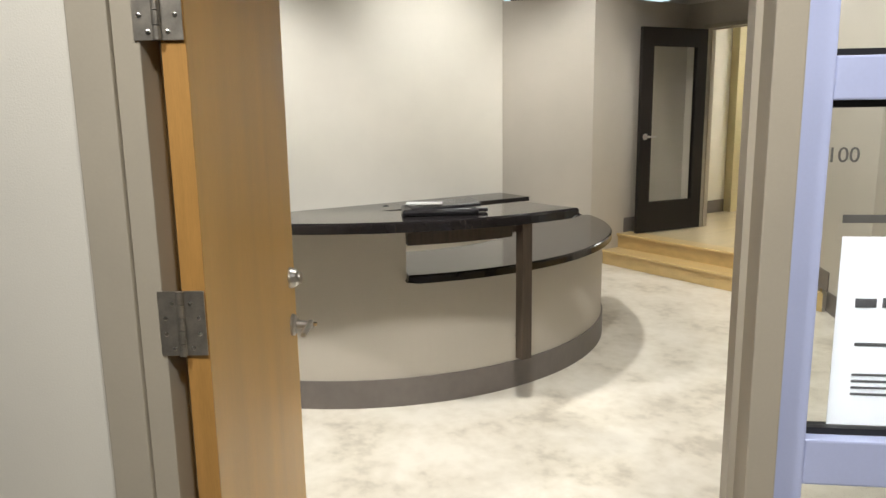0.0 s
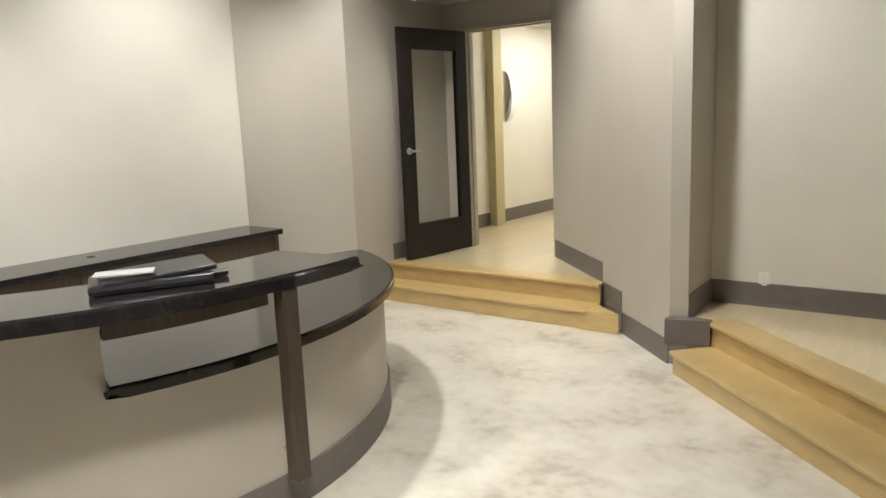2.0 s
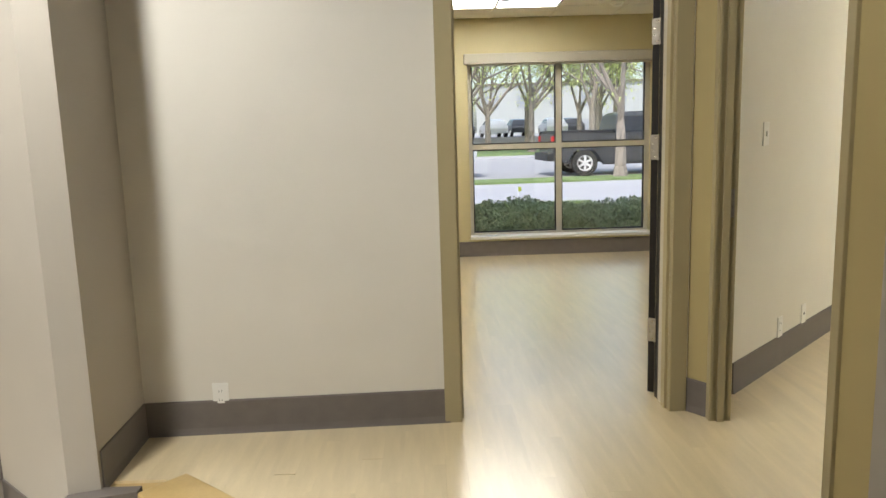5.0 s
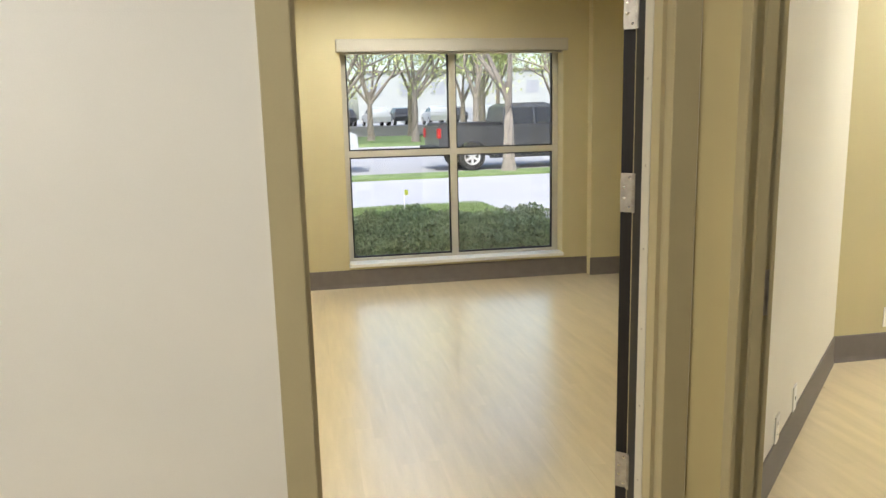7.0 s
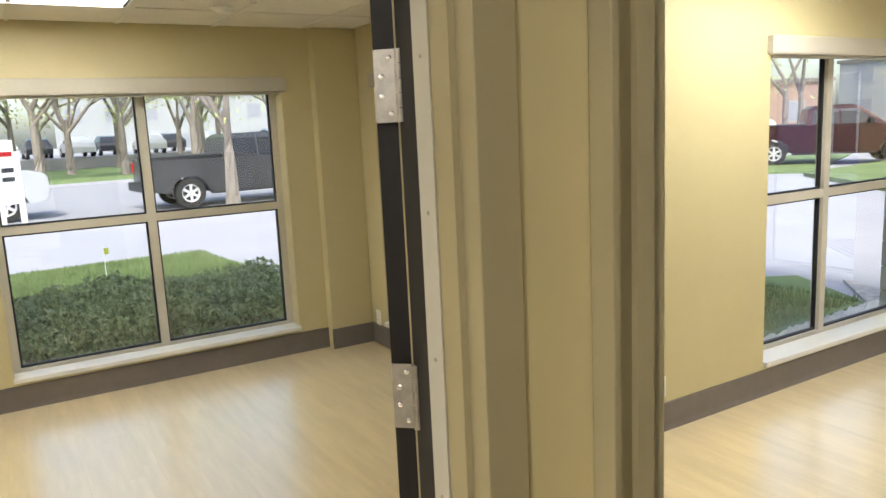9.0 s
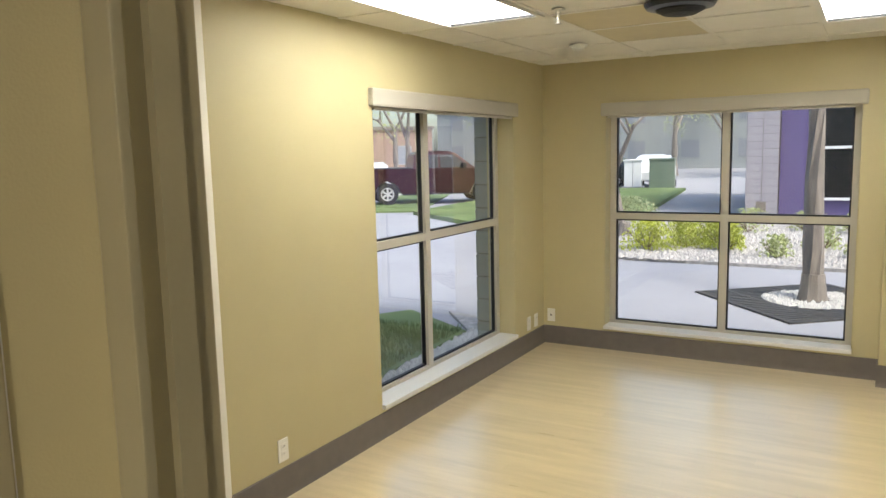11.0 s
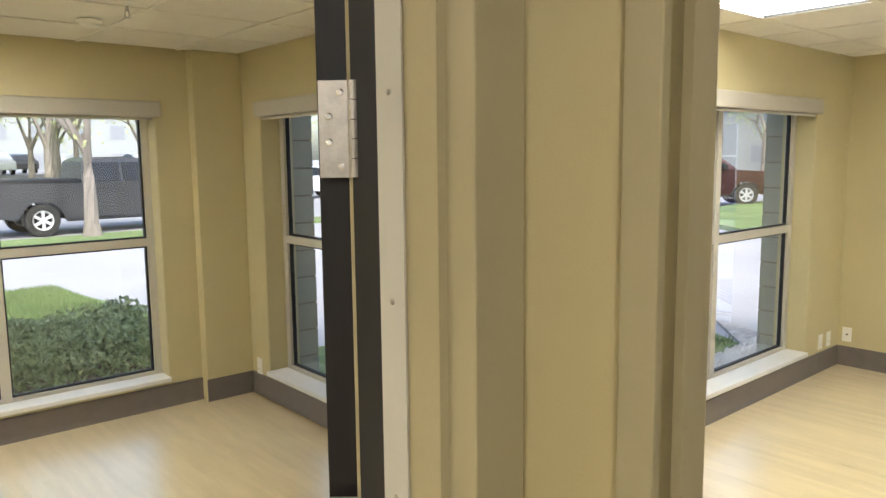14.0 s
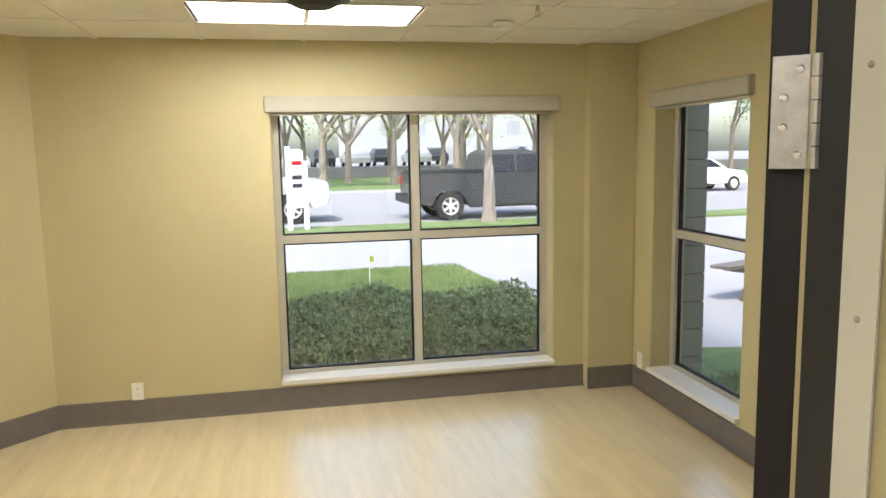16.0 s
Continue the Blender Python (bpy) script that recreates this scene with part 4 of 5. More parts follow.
patch("road", [(-150, 24.9), (150, 24.9), (150, 41.5), (-150, 41.5)], G + 0.012, ASPHALT, "pale grey street", "road")
patch("kerb", [(-150, 41.5), (150, 41.5), (150, 41.8), (-150, 41.8)], G + 0.13, CONCRETE, "concrete kerb", "kerb")
patch("lawn_far", [(-150, 41.8), (60, 41.8), (60, 75), (-150, 75)], G + 0.12, LAWN, "lawn across the street", "lawn")
patch("gravel_bed", [(12.2, 3.5), (12.6, 8.2), (14.5, 10.5), (21.6, 9.2), (21.6, 3.0)], G + 0.05, GRAVEL, "gravel planting bed", "gravel")
patch("lawn_court", [(14.8, 10.4), (20.5, 9.6), (34, 10.5), (34, 17), (20, 16.5)], G + 0.12, LAWN, "sloping courtyard lawn", "lawn")
patch("lawn_red", [(21, 16.8), (40, 24), (40, 26), (20, 19)], G + 0.05, LAWN, "grass strip below the parked red truck", "lawn")


def leaves(name, count, place, size, mat, parent=None, label="", seed=1):
    """Many small pointed leaves, each a folded pair of triangles."""
    rnd = random.Random(seed)
    v, f = [], []
    for _ in range(count):
        c = place(rnd)
        if c is None:
            continue
        q = Euler((rnd.uniform(0, 6.3), rnd.uniform(0, 6.3), rnd.uniform(0, 6.3))).to_matrix()
        k = size * rnd.uniform(0.6, 1.4)
        i = len(v)
        for p in ((-0.5, 0, 0), (0, -0.28, 0.1), (0.5, 0, 0), (0, 0.28, 0.1)):
            w = q @ (Vector(p) * k)
            v.append((c[0] + w.x, c[1] + w.y, c[2] + w.z))
        f += [(i, i + 1, i + 2), (i, i + 2, i + 3)]
    me = bpy.data.meshes.new(name)
    me.from_pydata(v, [], f)
    me.materials.append(mat)
    o = new(name, me)
    if parent:
        o.parent = parent
    if label:
        o["label"] = label
    return o


def hedge_at(rnd):
    x, y = rnd.uniform(-0.9, 5.2), rnd.uniform(10.9, 13.1)
    top = 0.46 + 0.10 * noise.noise((x * 1.3, y * 1.3, 0)) + 0.06 * noise.noise((x * 5, y * 5, 3))
    if y > 12.9 - 0.25 * noise.noise((x * 2, 0, 5)) or x > 2.75:
        return None
    return (x, y, G + 0.05 + top * rnd.random() ** 0.35)


hedge = leaves("low_hedge", 42000, hedge_at, 0.05, HEDGELEAF, seed=3)
tagged(hedge, "low spreading juniper hedge with brown twigs under the window", "hedge", kind="stuff")
tagged(part("hedge_soil", prism([(-1.0, 10.8), (2.75, 10.8), (2.75, 12.9), (-1.0, 13.0)], G + 0.02, G + 0.2), TWIG), "brown soil and stems under the hedge", "soil", kind="structure")


def blades(name, count, region, h, label, seed):
    rnd = random.Random(seed)
    v, f = [], []
    for _ in range(count):
        x, y = region(rnd)
        a, k = rnd.uniform(0, 6.3), h * rnd.uniform(0.6, 1.3)
        i = len(v)
        dx, dy = 0.006 * math.cos(a), 0.006 * math.sin(a)
        v += [(x - dx, y - dy, G + 0.045), (x + dx, y + dy, G + 0.045), (x + rnd.uniform(-0.03, 0.03), y + rnd.uniform(-0.03, 0.03), G + 0.05 + k)]
        f.append((i, i + 1, i + 2))
    me = bpy.data.meshes.new(name)
    me.from_pydata(v, [], f)
    me.materials.append(GRASS)
    return tagged(new(name, me), label, "grass", kind="stuff")


blades("grass_front", 45000, lambda r: (r.uniform(-1.5, 3.3), r.uniform(12.9, 17.1)), 0.06, "mown green grass of the front lawn", 5)
blades("grass_side", 14000, lambda r: (r.uniform(3.2, 6.9), r.uniform(8.6, 10.6)), 0.07, "green grass beside the building", 6)


def limb(bm, p, d, length, r, depth, rnd, tips, bend=0.25):
    """A tapered, bending limb that forks."""
    n = 5
    q = p.copy()
    rings = []
    dirv = d.normalized()
    for i in range(n + 1):
        t = i / n
        rad = r * (1 - 0.5 * t)
        m = dirv.to_track_quat("Z", "Y").to_matrix()
        rings.append([bm.verts.new(q + m @ Vector((rad * math.cos(2 * math.pi * k / 7), rad * math.sin(2 * math.pi * k / 7), 0))) for k in range(7)])
        if i < n:
            q = q + dirv * (length / n)
            dirv = (dirv + Vector((rnd.uniform(-1, 1), rnd.uniform(-1, 1), rnd.uniform(-0.5, 0.7))) * bend * 0.5).normalized()
    for a, b in zip(rings, rings[1:]):
        for k in range(7):
            bm.faces.new((a[k], a[(k + 1) % 7], b[(k + 1) % 7], b[k]))
    tips.append(q.copy())
    if depth > 0:
        for _ in range(3 if depth > 1 else 2):
            nd = (dirv + Vector((rnd.uniform(-1, 1), rnd.uniform(-1, 1), rnd.uniform(-0.15, 0.7))) * 0.95).normalized()
            limb(bm, q - dirv * length * rnd.uniform(0, 0.25), nd, length * rnd.uniform(0.62, 0.85), r * 0.5, depth - 1, rnd, tips, bend)


def tree(seed, m, height, r, depth, n_leaves, leaf, label, mat=None, lean=(0, 0, 1), leafmat=None):
    rnd = random.Random(seed)
    o = thing("tree", m, label, "tree", "trees")
    bm = bmesh.new()
    tips = []
    # flared foot
    limb(bm, Vector((0, 0, -0.1)), Vector(lean), height * 0.42, r, depth, rnd, tips, 0.02)
    foot = lathe([(r * 1.5, -0.08), (r * 1.22, 0.06), (r * 1.06, 0.2), (r * 0.98, 0.34)], 9)
    me = bpy.data.meshes.new("t")
    foot.to_mesh(me)
    foot.free()
    bm.from_mesh(me)
    part("trunk", bm, mat or BARK, o)
    if n_leaves:
        leaves("crown", n_leaves, lambda q: (lambda c: (c.x + q.gauss(0, height * 0.055), c.y + q.gauss(0, height * 0.055), c.z + q.gauss(0, height * 0.05)))(q.choice(tips)), leaf, leafmat or SPRINGLEAF, o, "sparse young spring leaves", seed)
    return o


# street trees
tree(11, pose(6.25, 24.1, G), 6.2, 0.19, 4, 4200, 0.1, "pale-barked street tree with young leaves on the verge")
base = tree(12, pose(4.2, 46.5, G), 9.0, 0.26, 4, 7000, 0.17, "tall street tree just coming into leaf")
for i, (x, y, k) in enumerate(((-2.0, 49, 1.1), (8.5, 48, 1.0), (13.5, 51, 1.2), (18, 47, 0.95), (24, 50, 1.1), (0.8, 55, 1.2), (10.5, 58, 1.3), (-8, 52, 1.2), (-14, 49, 1.0), (31, 52, 1.2), (38, 49, 1.0), (5.9, 61, 1.3), (17, 62, 1.4), (27, 63, 1.4), (46, 55, 1.2))):
    copy_thing(base, pose(x, y, G, 0, 0, i * 67))
bare = tree(21, pose(-1, 52, G), 8.0, 0.26, 4, 700, 0.16, "almost bare branching tree across the street")
for i, (x, y) in enumerate(((2.5, 51), (6.5, 53), (12, 47), (-5, 47), (20, 54), (34, 46))):
    copy_thing(bare, pose(x, y, G, 0, 0, 40 + i * 81))
for i in range(16):
    copy_thing(base if i % 2 else bare, pose(-13 + i * 3.4, 57 + (i * 7) % 5, G + 0.1, 0, 0, 53 * i))
# courtyard trees
tree(31, pose(9.95, 5.36, G), 9.5, 0.135, 3, 500, 0.1, "courtyard tree with deeply furrowed bark in a grate", lean=(0.01, 0.02, 1))
tree(37, pose(15.6, 8.95, G), 4.2, 0.13, 4, 900, 0.06, "small leaning courtyard tree with thin branches", lean=(0.05, 0.18, 1))
tree(38, pose(30, 13, G), 7, 0.2, 4, 2500, 0.14, "courtyard tree with light green leaves")
tree(39, pose(33, 24, G), 7, 0.2, 4, 2500, 0.14, "car park tree with light green leaves")
tree(41, pose(42, 17, G), 8, 0.2, 4, 3500, 0.2, "far tree with light green leaves")

# tree grate
gr = thing("tree_grate", pose(9.9, 5.4, G, 0, 0, 38), "dark square cast iron tree grate set in the paving", "tree grate")
bm = bmesh.new()
for i in range(22):
    a = -0.95 + i * 0.0865
    box(a, a + 0.06, -0.95, 0.95, 0.002, 0.02, bm=bm)
for a in (-0.95, -0.5, 0.5, 0.89):
    box(-0.95, 0.95, a, a + 0.05, 0.001, 0.019, bm=bm)
part("bars", bm, GRATE, gr)
part("pan", box(-0.96, 0.96, -0.96, 0.96, 0.0006, 0.004), GRATE, gr)


def pebbles(name, count, region, size, z, label, seed, mat=None):
    rnd = random.Random(seed)
    v, f = [], []
    for _ in range(count):
        x, y = region(rnd)
        k = size * rnd.uniform(0.6, 1.5)
        i = len(v)
        a = rnd.uniform(0, 6.3)
        for j in range(5):
            v.append((x + k * math.cos(a + j * 1.257), y + k * math.sin(a + j * 1.257) * 0.8, z))
        v.append((x, y, z + k * 0.8))
        f += [(i + j, i + (j + 1) % 5, i + 5) for j in range(5)]
    me = bpy.data.meshes.new(name)
    me.from_pydata(v, [], f)
    me.materials.append(mat or PEBBLE)
    return tagged(new(name, me), label, "pebbles", kind="stuff")


def ringp(r):
    a, d = r.uniform(0, 6.3), 0.17 + 0.38 * math.sqrt(r.random())
    return 9.95 + d * math.cos(a), 5.36 + d * math.sin(a)


pebbles("pebble_ring", 700, ringp, 0.03, G + 0.022, "ring of white pebbles round the tree foot", 4)
pebbles("bed_stones", 6000, lambda r: (r.uniform(12.5, 18), r.uniform(3.6, 9)), 0.05, G + 0.05, "grey and white stones of the planting bed", 5, BEDSTONE)
pebbles("edge_stones", 1800, lambda r: (r.uniform(3.2, 7.3), r.uniform(8.0, 8.54)), 0.035, G + 0.03, "pale stones along the wall", 8)


def shrub(seed, x, y, w, h, label, mat, n=1500):
    o = thing("shrub", pose(x, y, G + 0.04), label, "shrub", "bed shrubs")
    bm = bmesh.new()
    rnd = random.Random(seed)
    for _ in range(12):
        a = rnd.uniform(0, 6.3)
        cyl((0, 0, 0), (w * 0.7 * math.cos(a), w * 0.7 * math.sin(a), h * rnd.uniform(0.5, 0.9)), 0.012, 0.004, 5, bm=bm)
    part("stems", bm, TWIG, o)

    def spot(q):
        a, d, z = q.uniform(0, 6.3), math.sqrt(q.random()), q.random()
        k = w * (1 - 0.5 * z * z) * (0.8 + 0.3 * math.sin(3 * a + seed))
        return d * k * math.cos(a), d * k * math.sin(a), 0.05 + h * z
    leaves("foliage", n, spot, 0.055, mat, o, seed=seed)


for i, (x, y, w, h) in enumerate(((13.6, 8.05, 0.55, 0.5), (14.1, 7.5, 0.5, 0.5), (13.9, 6.75, 0.45, 0.5), (14.6, 7.05, 0.5, 0.55))):
    shrub(51 + i, x, y, w, h, "bright yellow-green shrub in the gravel bed", SHRUBLEAF)
for i, (x, y, w, h) in enumerate(((13.2, 5.9, 0.3, 0.35), (14.5, 5.2, 0.35, 0.4), (13.4, 4.7, 0.28, 0.35), (16.8, 6.6, 0.5, 0.5), (17.5, 5.5, 0.5, 0.4), (17, 4.6, 0.5, 0.4))):
    shrub(71 + i, x, y, w, h, "sparse green shrub in the gravel bed", SPRINGLEAF, 500)
shrub(81, 18.8, 9.9, 1.1, 0.6, "dark green spreading bush on the lawn", HEDGELEAF, 3500)
shrub(82, 17.5, 10.6, 0.9, 0.5, "dark green spreading bush on the lawn", HEDGELEAF, 2500)


# ---- vehicles ----
def outline(points, w0, w1, bm=None, top=None):
    """A side profile drawn across the car; points above `top` lean inwards."""
    bm = bm or bmesh.new()
    a, b = [], []
    for x, z in points:
        half = w1 if top is not None and z > top else w0
        a.append(bm.verts.new((x, -half, z)))
        b.append(bm.verts.new((x, half, z)))
    bm.faces.new(a)
    bm.faces.new(b[::-1])
    for i in range(len(a)):
        j = (i + 1) % len(a)
        bm.faces.new((a[i], b[i], b[j], a[j]))
    bmesh.ops.bevel(bm, geom=[e for e in bm.edges], offset=0.025, segments=2, affect="EDGES")
    return bm


def wheels(o, xs, half, r):
    for x in xs:
        for s in (-1, 1):
            w = part("wheel", lathe([(r * 0.62, -0.12), (r * 0.97, -0.12), (r, -0.09), (r, 0.09), (r * 0.97, 0.12), (r * 0.62, 0.12), (r * 0.62, -0.12)], 26, cap=False), TYRE, o, "black tyre", pose(x, s * (half - 0.1), r, 90))
            bm = lathe([(r * 0.6, -0.125), (r * 0.62, -0.1), (r * 0.62, 0.1), (r * 0.6, 0.125), (r * 0.54, 0.1), (r * 0.5, 0.0), (r * 0.54, -0.1), (r * 0.6, -0.125)], 26, cap=False)
            for k in range(6):
                for q in (-0.118, 0.092):
                    box(-0.035, 0.035, 0, r * 0.57, q, q + 0.026, bm=bm, m=pose(0, 0, 0, 0, 0, 60 * k))
            part("rim", bm, RIM, w, "spoked alloy rim")
            part("hub", lathe([(r * 0.49, -0.05), (r * 0.49, 0.05)], 18), GASKET, w)


def pickup(m, paint, label, cargo=True):
    """Crew-cab pickup, nose to +x, standing on z = 0."""
    o = thing("pickup_truck", m, label, "pickup truck", "parked vehicles")
    arch = lambda cx: [(cx + 0.52 * math.cos(a), 0.40 + 0.50 * math.sin(a)) for a in [math.pi * k / 8 for k in range(8, -1, -1)]]
    low = [(-2.75, 0.55), (-2.72, 0.48), (-2.4, 0.46)] + arch(-1.75) + [(-1.2, 0.42), (1.35, 0.42)] + arch(1.9) + [(2.5, 0.42), (2.85, 0.5), (2.92, 0.75), (2.88, 1.12), (2.7, 1.20), (1.35, 1.28), (-0.75, 1.30), (-2.76, 1.32)]
    part("body", outline(low, 0.98, 0.98), paint, o)
    cab = [(-0.78, 1.27), (-0.70, 1.82), (-0.5, 1.93), (0.55, 1.95), (0.85, 1.86), (1.62, 1.27)]
    part("cab", outline(cab, 0.93, 0.78, top=1.6), paint, o)
    for s in (-1, 1):
        for xa, xb, xc, xd in ((-0.62, 0.18, 0.18, -0.55), (0.26, 1.30, 0.78, 0.26)):
            bm = bmesh.new()
            q = [(xa, s * 0.942, 1.33), (xb, s * 0.942, 1.33), (xc, s * 0.828, 1.80), (xd, s * 0.828, 1.80)]
            vs = [bm.verts.new(p) for p in q] + [bm.verts.new((x, y - s * 0.02, z)) for x, y, z in q]
            bm.faces.new(vs[:4]); bm.faces.new(vs[4:][::-1])
            for i in range(4):
                j = (i + 1) % 4
                bm.faces.new((vs[i], vs[4 + i], vs[4 + j], vs[j]))
            part("side_window", bm, DARKGLASS, o, "dark tinted side window")
        part("door_handle", box(-0.35, -0.18, s * 0.985 - 0.012, s * 0.985 + 0.012, 1.12, 1.15), GASKET, o)
        part("door_handle", box(0.62, 0.79, s * 0.985 - 0.012, s * 0.985 + 0.012, 1.12, 1.15), GASKET, o)
        part("tail_lamp", box(-2.785, -2.68, s * 0.90 - 0.09, s * 0.90 + 0.085, 0.96, 1.24, 0.01), TAILRED, o, "red tail lamp")
        part("mirror", box(1.05, 1.2, s * 1.06 - 0.1, s * 1.06 + 0.1, 1.3, 1.5, 0.02), GASKET, o)
        part("seam", box(0.205, 0.215, s * 0.983 - 0.004, s * 0.983 + 0.004, 0.5, 1.28), GASKET, o)
        part("headlight", box(2.66, 2.90, s * 0.78 - 0.16, s * 0.78 + 0.19, 0.86, 1.06, 0.02), WHITEPAINT, o, "clear headlight")
        part("rocker", box(-1.2, 1.35, s * 0.93 - 0.05, s * 0.93 + 0.05, 0.34, 0.45, 0.02), GASKET, o)
    part("bumper", box(-2.92, -2.70, -0.96, 0.96, 0.48, 0.72, 0.03), RIM if paint is not GREYTRUCK else GASKET, o, "rear step bumper")
    part("grille", box(2.84, 2.95, -0.6, 0.6, 0.62, 1.06, 0.02), GASKET, o)
    part("bed_cover", box(-2.68, -0.82, -0.86, 0.86, 1.30, 1.40 if cargo else 1.35, 0.02), GASKET, o, "black folding bed cover")
    wheels(o, (-1.75, 1.9), 0.98, 0.40)
    return o


def saloon(m, paint, label):
    o = thing("parked_car", m, label, "car", "parked vehicles")
    part("body", outline([(-2.2, 0.35), (-2.25, 0.75), (-2.1, 0.98), (-1.2, 1.02), (1.0, 0.98), (2.0, 0.86), (2.2, 0.6), (2.15, 0.33)], 0.88, 0.88), paint, o)
    part("cabin", outline([(-1.9, 1.0), (-1.5, 1.42), (-0.4, 1.52), (0.3, 1.48), (1.1, 1.0)], 0.82, 0.66, top=1.2), paint, o)
    part("side_glass", outline([(-1.55, 1.04), (-1.3, 1.36), (-0.4, 1.45), (0.25, 1.41), (0.85, 1.04)], 0.83, 0.70, top=1.2), DARKGLASS, o, "dark glazing")
    wheels(o, (-1.4, 1.4), 0.88, 0.33)
    return o


pickup(pose(7.25, 26.2, G + 0.015), GREYTRUCK, "charcoal crew-cab pickup parked at the kerb")
pickup(pose(-0.65, 27.0, G + 0.015), SILVERTRUCK, "silver pickup parked behind the charcoal one", False)
pickup(pose(25.1, 18.6, G + 0.03, 0, 0, -52), REDTRUCK, "dark red pickup parked beyond the pavement", False)
white = saloon(pose(14, 31, G + 0.015), WHITECAR, "white parked saloon car")
for i, (x, y, a) in enumerate(((30, 24.5, 40), (33, 21.8, 40), (38, 12.5, 10), (41, 26, 30), (19.5, 34.5, 5), (4, 66, 90), (9, 67, 92), (14, 66, 88), (19, 67, 90), (-3, 66, 90), (24, 66, 90), (45, 14, 0), (36, 29, 30))):
    copy_thing(white, pose(x, y, G + (0.9 if y > 60 else 0.015), 0, 0, a))
dark = saloon(pose(6.5, 69, G + 0.9, 0, 0, 90), GREYTRUCK, "dark parked saloon car")
for i, (x, y) in enumerate(((11.5, 69), (16.5, 70), (1.2, 69), (28, 68), (37, 15.5))):
    copy_thing(dark, pose(x, y, G + (0.9 if y > 60 else 0.015), 0, 0, 90))
patch("carpark_far", [(-60, 63.5), (80, 63.5), (80, 90), (-60, 90)], G + 0.9, ASPHALT, "raised far car park", "car park")

# sign on two posts
sg = thing("property_sign", pose(1.25, 24.0, G + 0.05, 0, 0, 20), "white wooden property sign on posts", "sign")
for x in (-0.22, 0.22):
    part("post", box(x - 0.05, x + 0.05, -0.05, 0.05, 0, 2.05 if x < 0 else 1.7, 0.006), WHITEPAINT, sg)
part("board", box(-0.17, 0.17, -0.02, 0.02, 0.55, 1.95, 0.004), WHITEPAINT, sg)
for z, h, c in ((1.6, 0.1, TAILRED), (1.25, 0.1, GREYTRUCK), (1.05, 0.1, GREYTRUCK)):
    part("print_bar", box(-0.13, 0.13, -0.024, -0.0202, z, z + h), c, sg)
# lawn marker
mk = thing("lawn_marker", pose(1.55, 15.2, G + 0.04), "thin yellow marker stake in the lawn", "stake")
part("rod", cyl((0, 0, 0), (0, 0, 0.5), 0.006, n=8), WHITEPAINT, mk)
part("flag", box(0, 0.06, -0.002, 0.002, 0.42, 0.5), SHRUBLEAF, mk)

# picnic table
pt = thing("picnic_table", pose(6.6, 12.9, G, 0, 0, 20), "weathered wooden picnic table on the paving", "picnic table")
for i in range(5):
    part("table_board", box(-0.9, 0.9, -0.36 + i * 0.147, -0.36 + i * 0.147 + 0.135, 0.72, 0.76, 0.004), BENCHWOOD, pt)
for s in (-1, 1):
    for k in (0, 1):
        part("bench_board", box(-0.9, 0.9, s * 0.7 - 0.14 + k * 0.145, s * 0.7 - 0.005 + k * 0.145, 0.42, 0.46, 0.004), BENCHWOOD, pt)
for x in (-0.6, 0.6):
    part("bench_beam", box(x - 0.02, x + 0.02, -0.82, 0.82, 0.36, 0.42), BENCHWOOD, pt)
    part("top_beam", box(x - 0.02, x + 0.02, -0.36, 0.36, 0.66, 0.72), BENCHWOOD, pt)
    for s in (-1, 1):
        part("leg", box(-0.02, 0.02, -0.05, 0.05, 0, 0.88, m=pose(x + 0.045, s * 0.62, 0, s * 30, 0, 0)), BENCHWOOD, pt)


# purple building across the courtyard
pb = thing("purple_building", pose(21.7, 0, G), "purple rendered building with a block pier and white windows", "building")
part("wall", box(0.25, 8, -14, 6.25, 0, 5.2), PURPLE, pb, "purple rendered wall")
part("roof_edge", box(0.1, 8.1, -14.1, 7.2, 5.2, 5.45), BRONZE, pb)
pier = part("block_pier", box(0.02, 7.9, 6.27, 7.08, 0, 5.2), GREYBASE, pb, "lilac-grey block pier")
k = None
for row in range(26):
    for c in range(2):
        if k is None:
            k = part("block", box(-0.02, 0.1, 0.004, 0.396, 0.004, 0.196, 0.005), BLOCK2, pier, m=pose(0, 6.27, 0))
        else:
            q = new("block", k.data)
            q.parent = pier
            q.matrix_basis = pose(0, 6.27 + c * 0.405 + (0.0 if row % 2 else 0.004), row * 0.2)
part("vent", box(-0.05, 0.0, 6.55, 6.8, 0.12, 0.38, 0.01), BRONZE, pb, "grey louvred vent")
for yc in (4.45, 0.8, -3.2):
    wv = part("window", box(0.18, 0.24, yc - 0.85, yc + 0.85, 0.42, 3.2), DARKGLASS, pb, "dark white-framed window")
    bm = bmesh.new()
    for y in (-0.85, -0.03, 0.79):
        box(0.14, 0.2, yc + y, yc + y + 0.07, 0.42, 3.2, bm=bm)
    for z in (0.42, 1.76, 3.13):
        box(0.139, 0.199, yc - 0.85, yc + 0.86, z, z + 0.07, bm=bm)
    part("frame", bm, WHITEPAINT, wv)

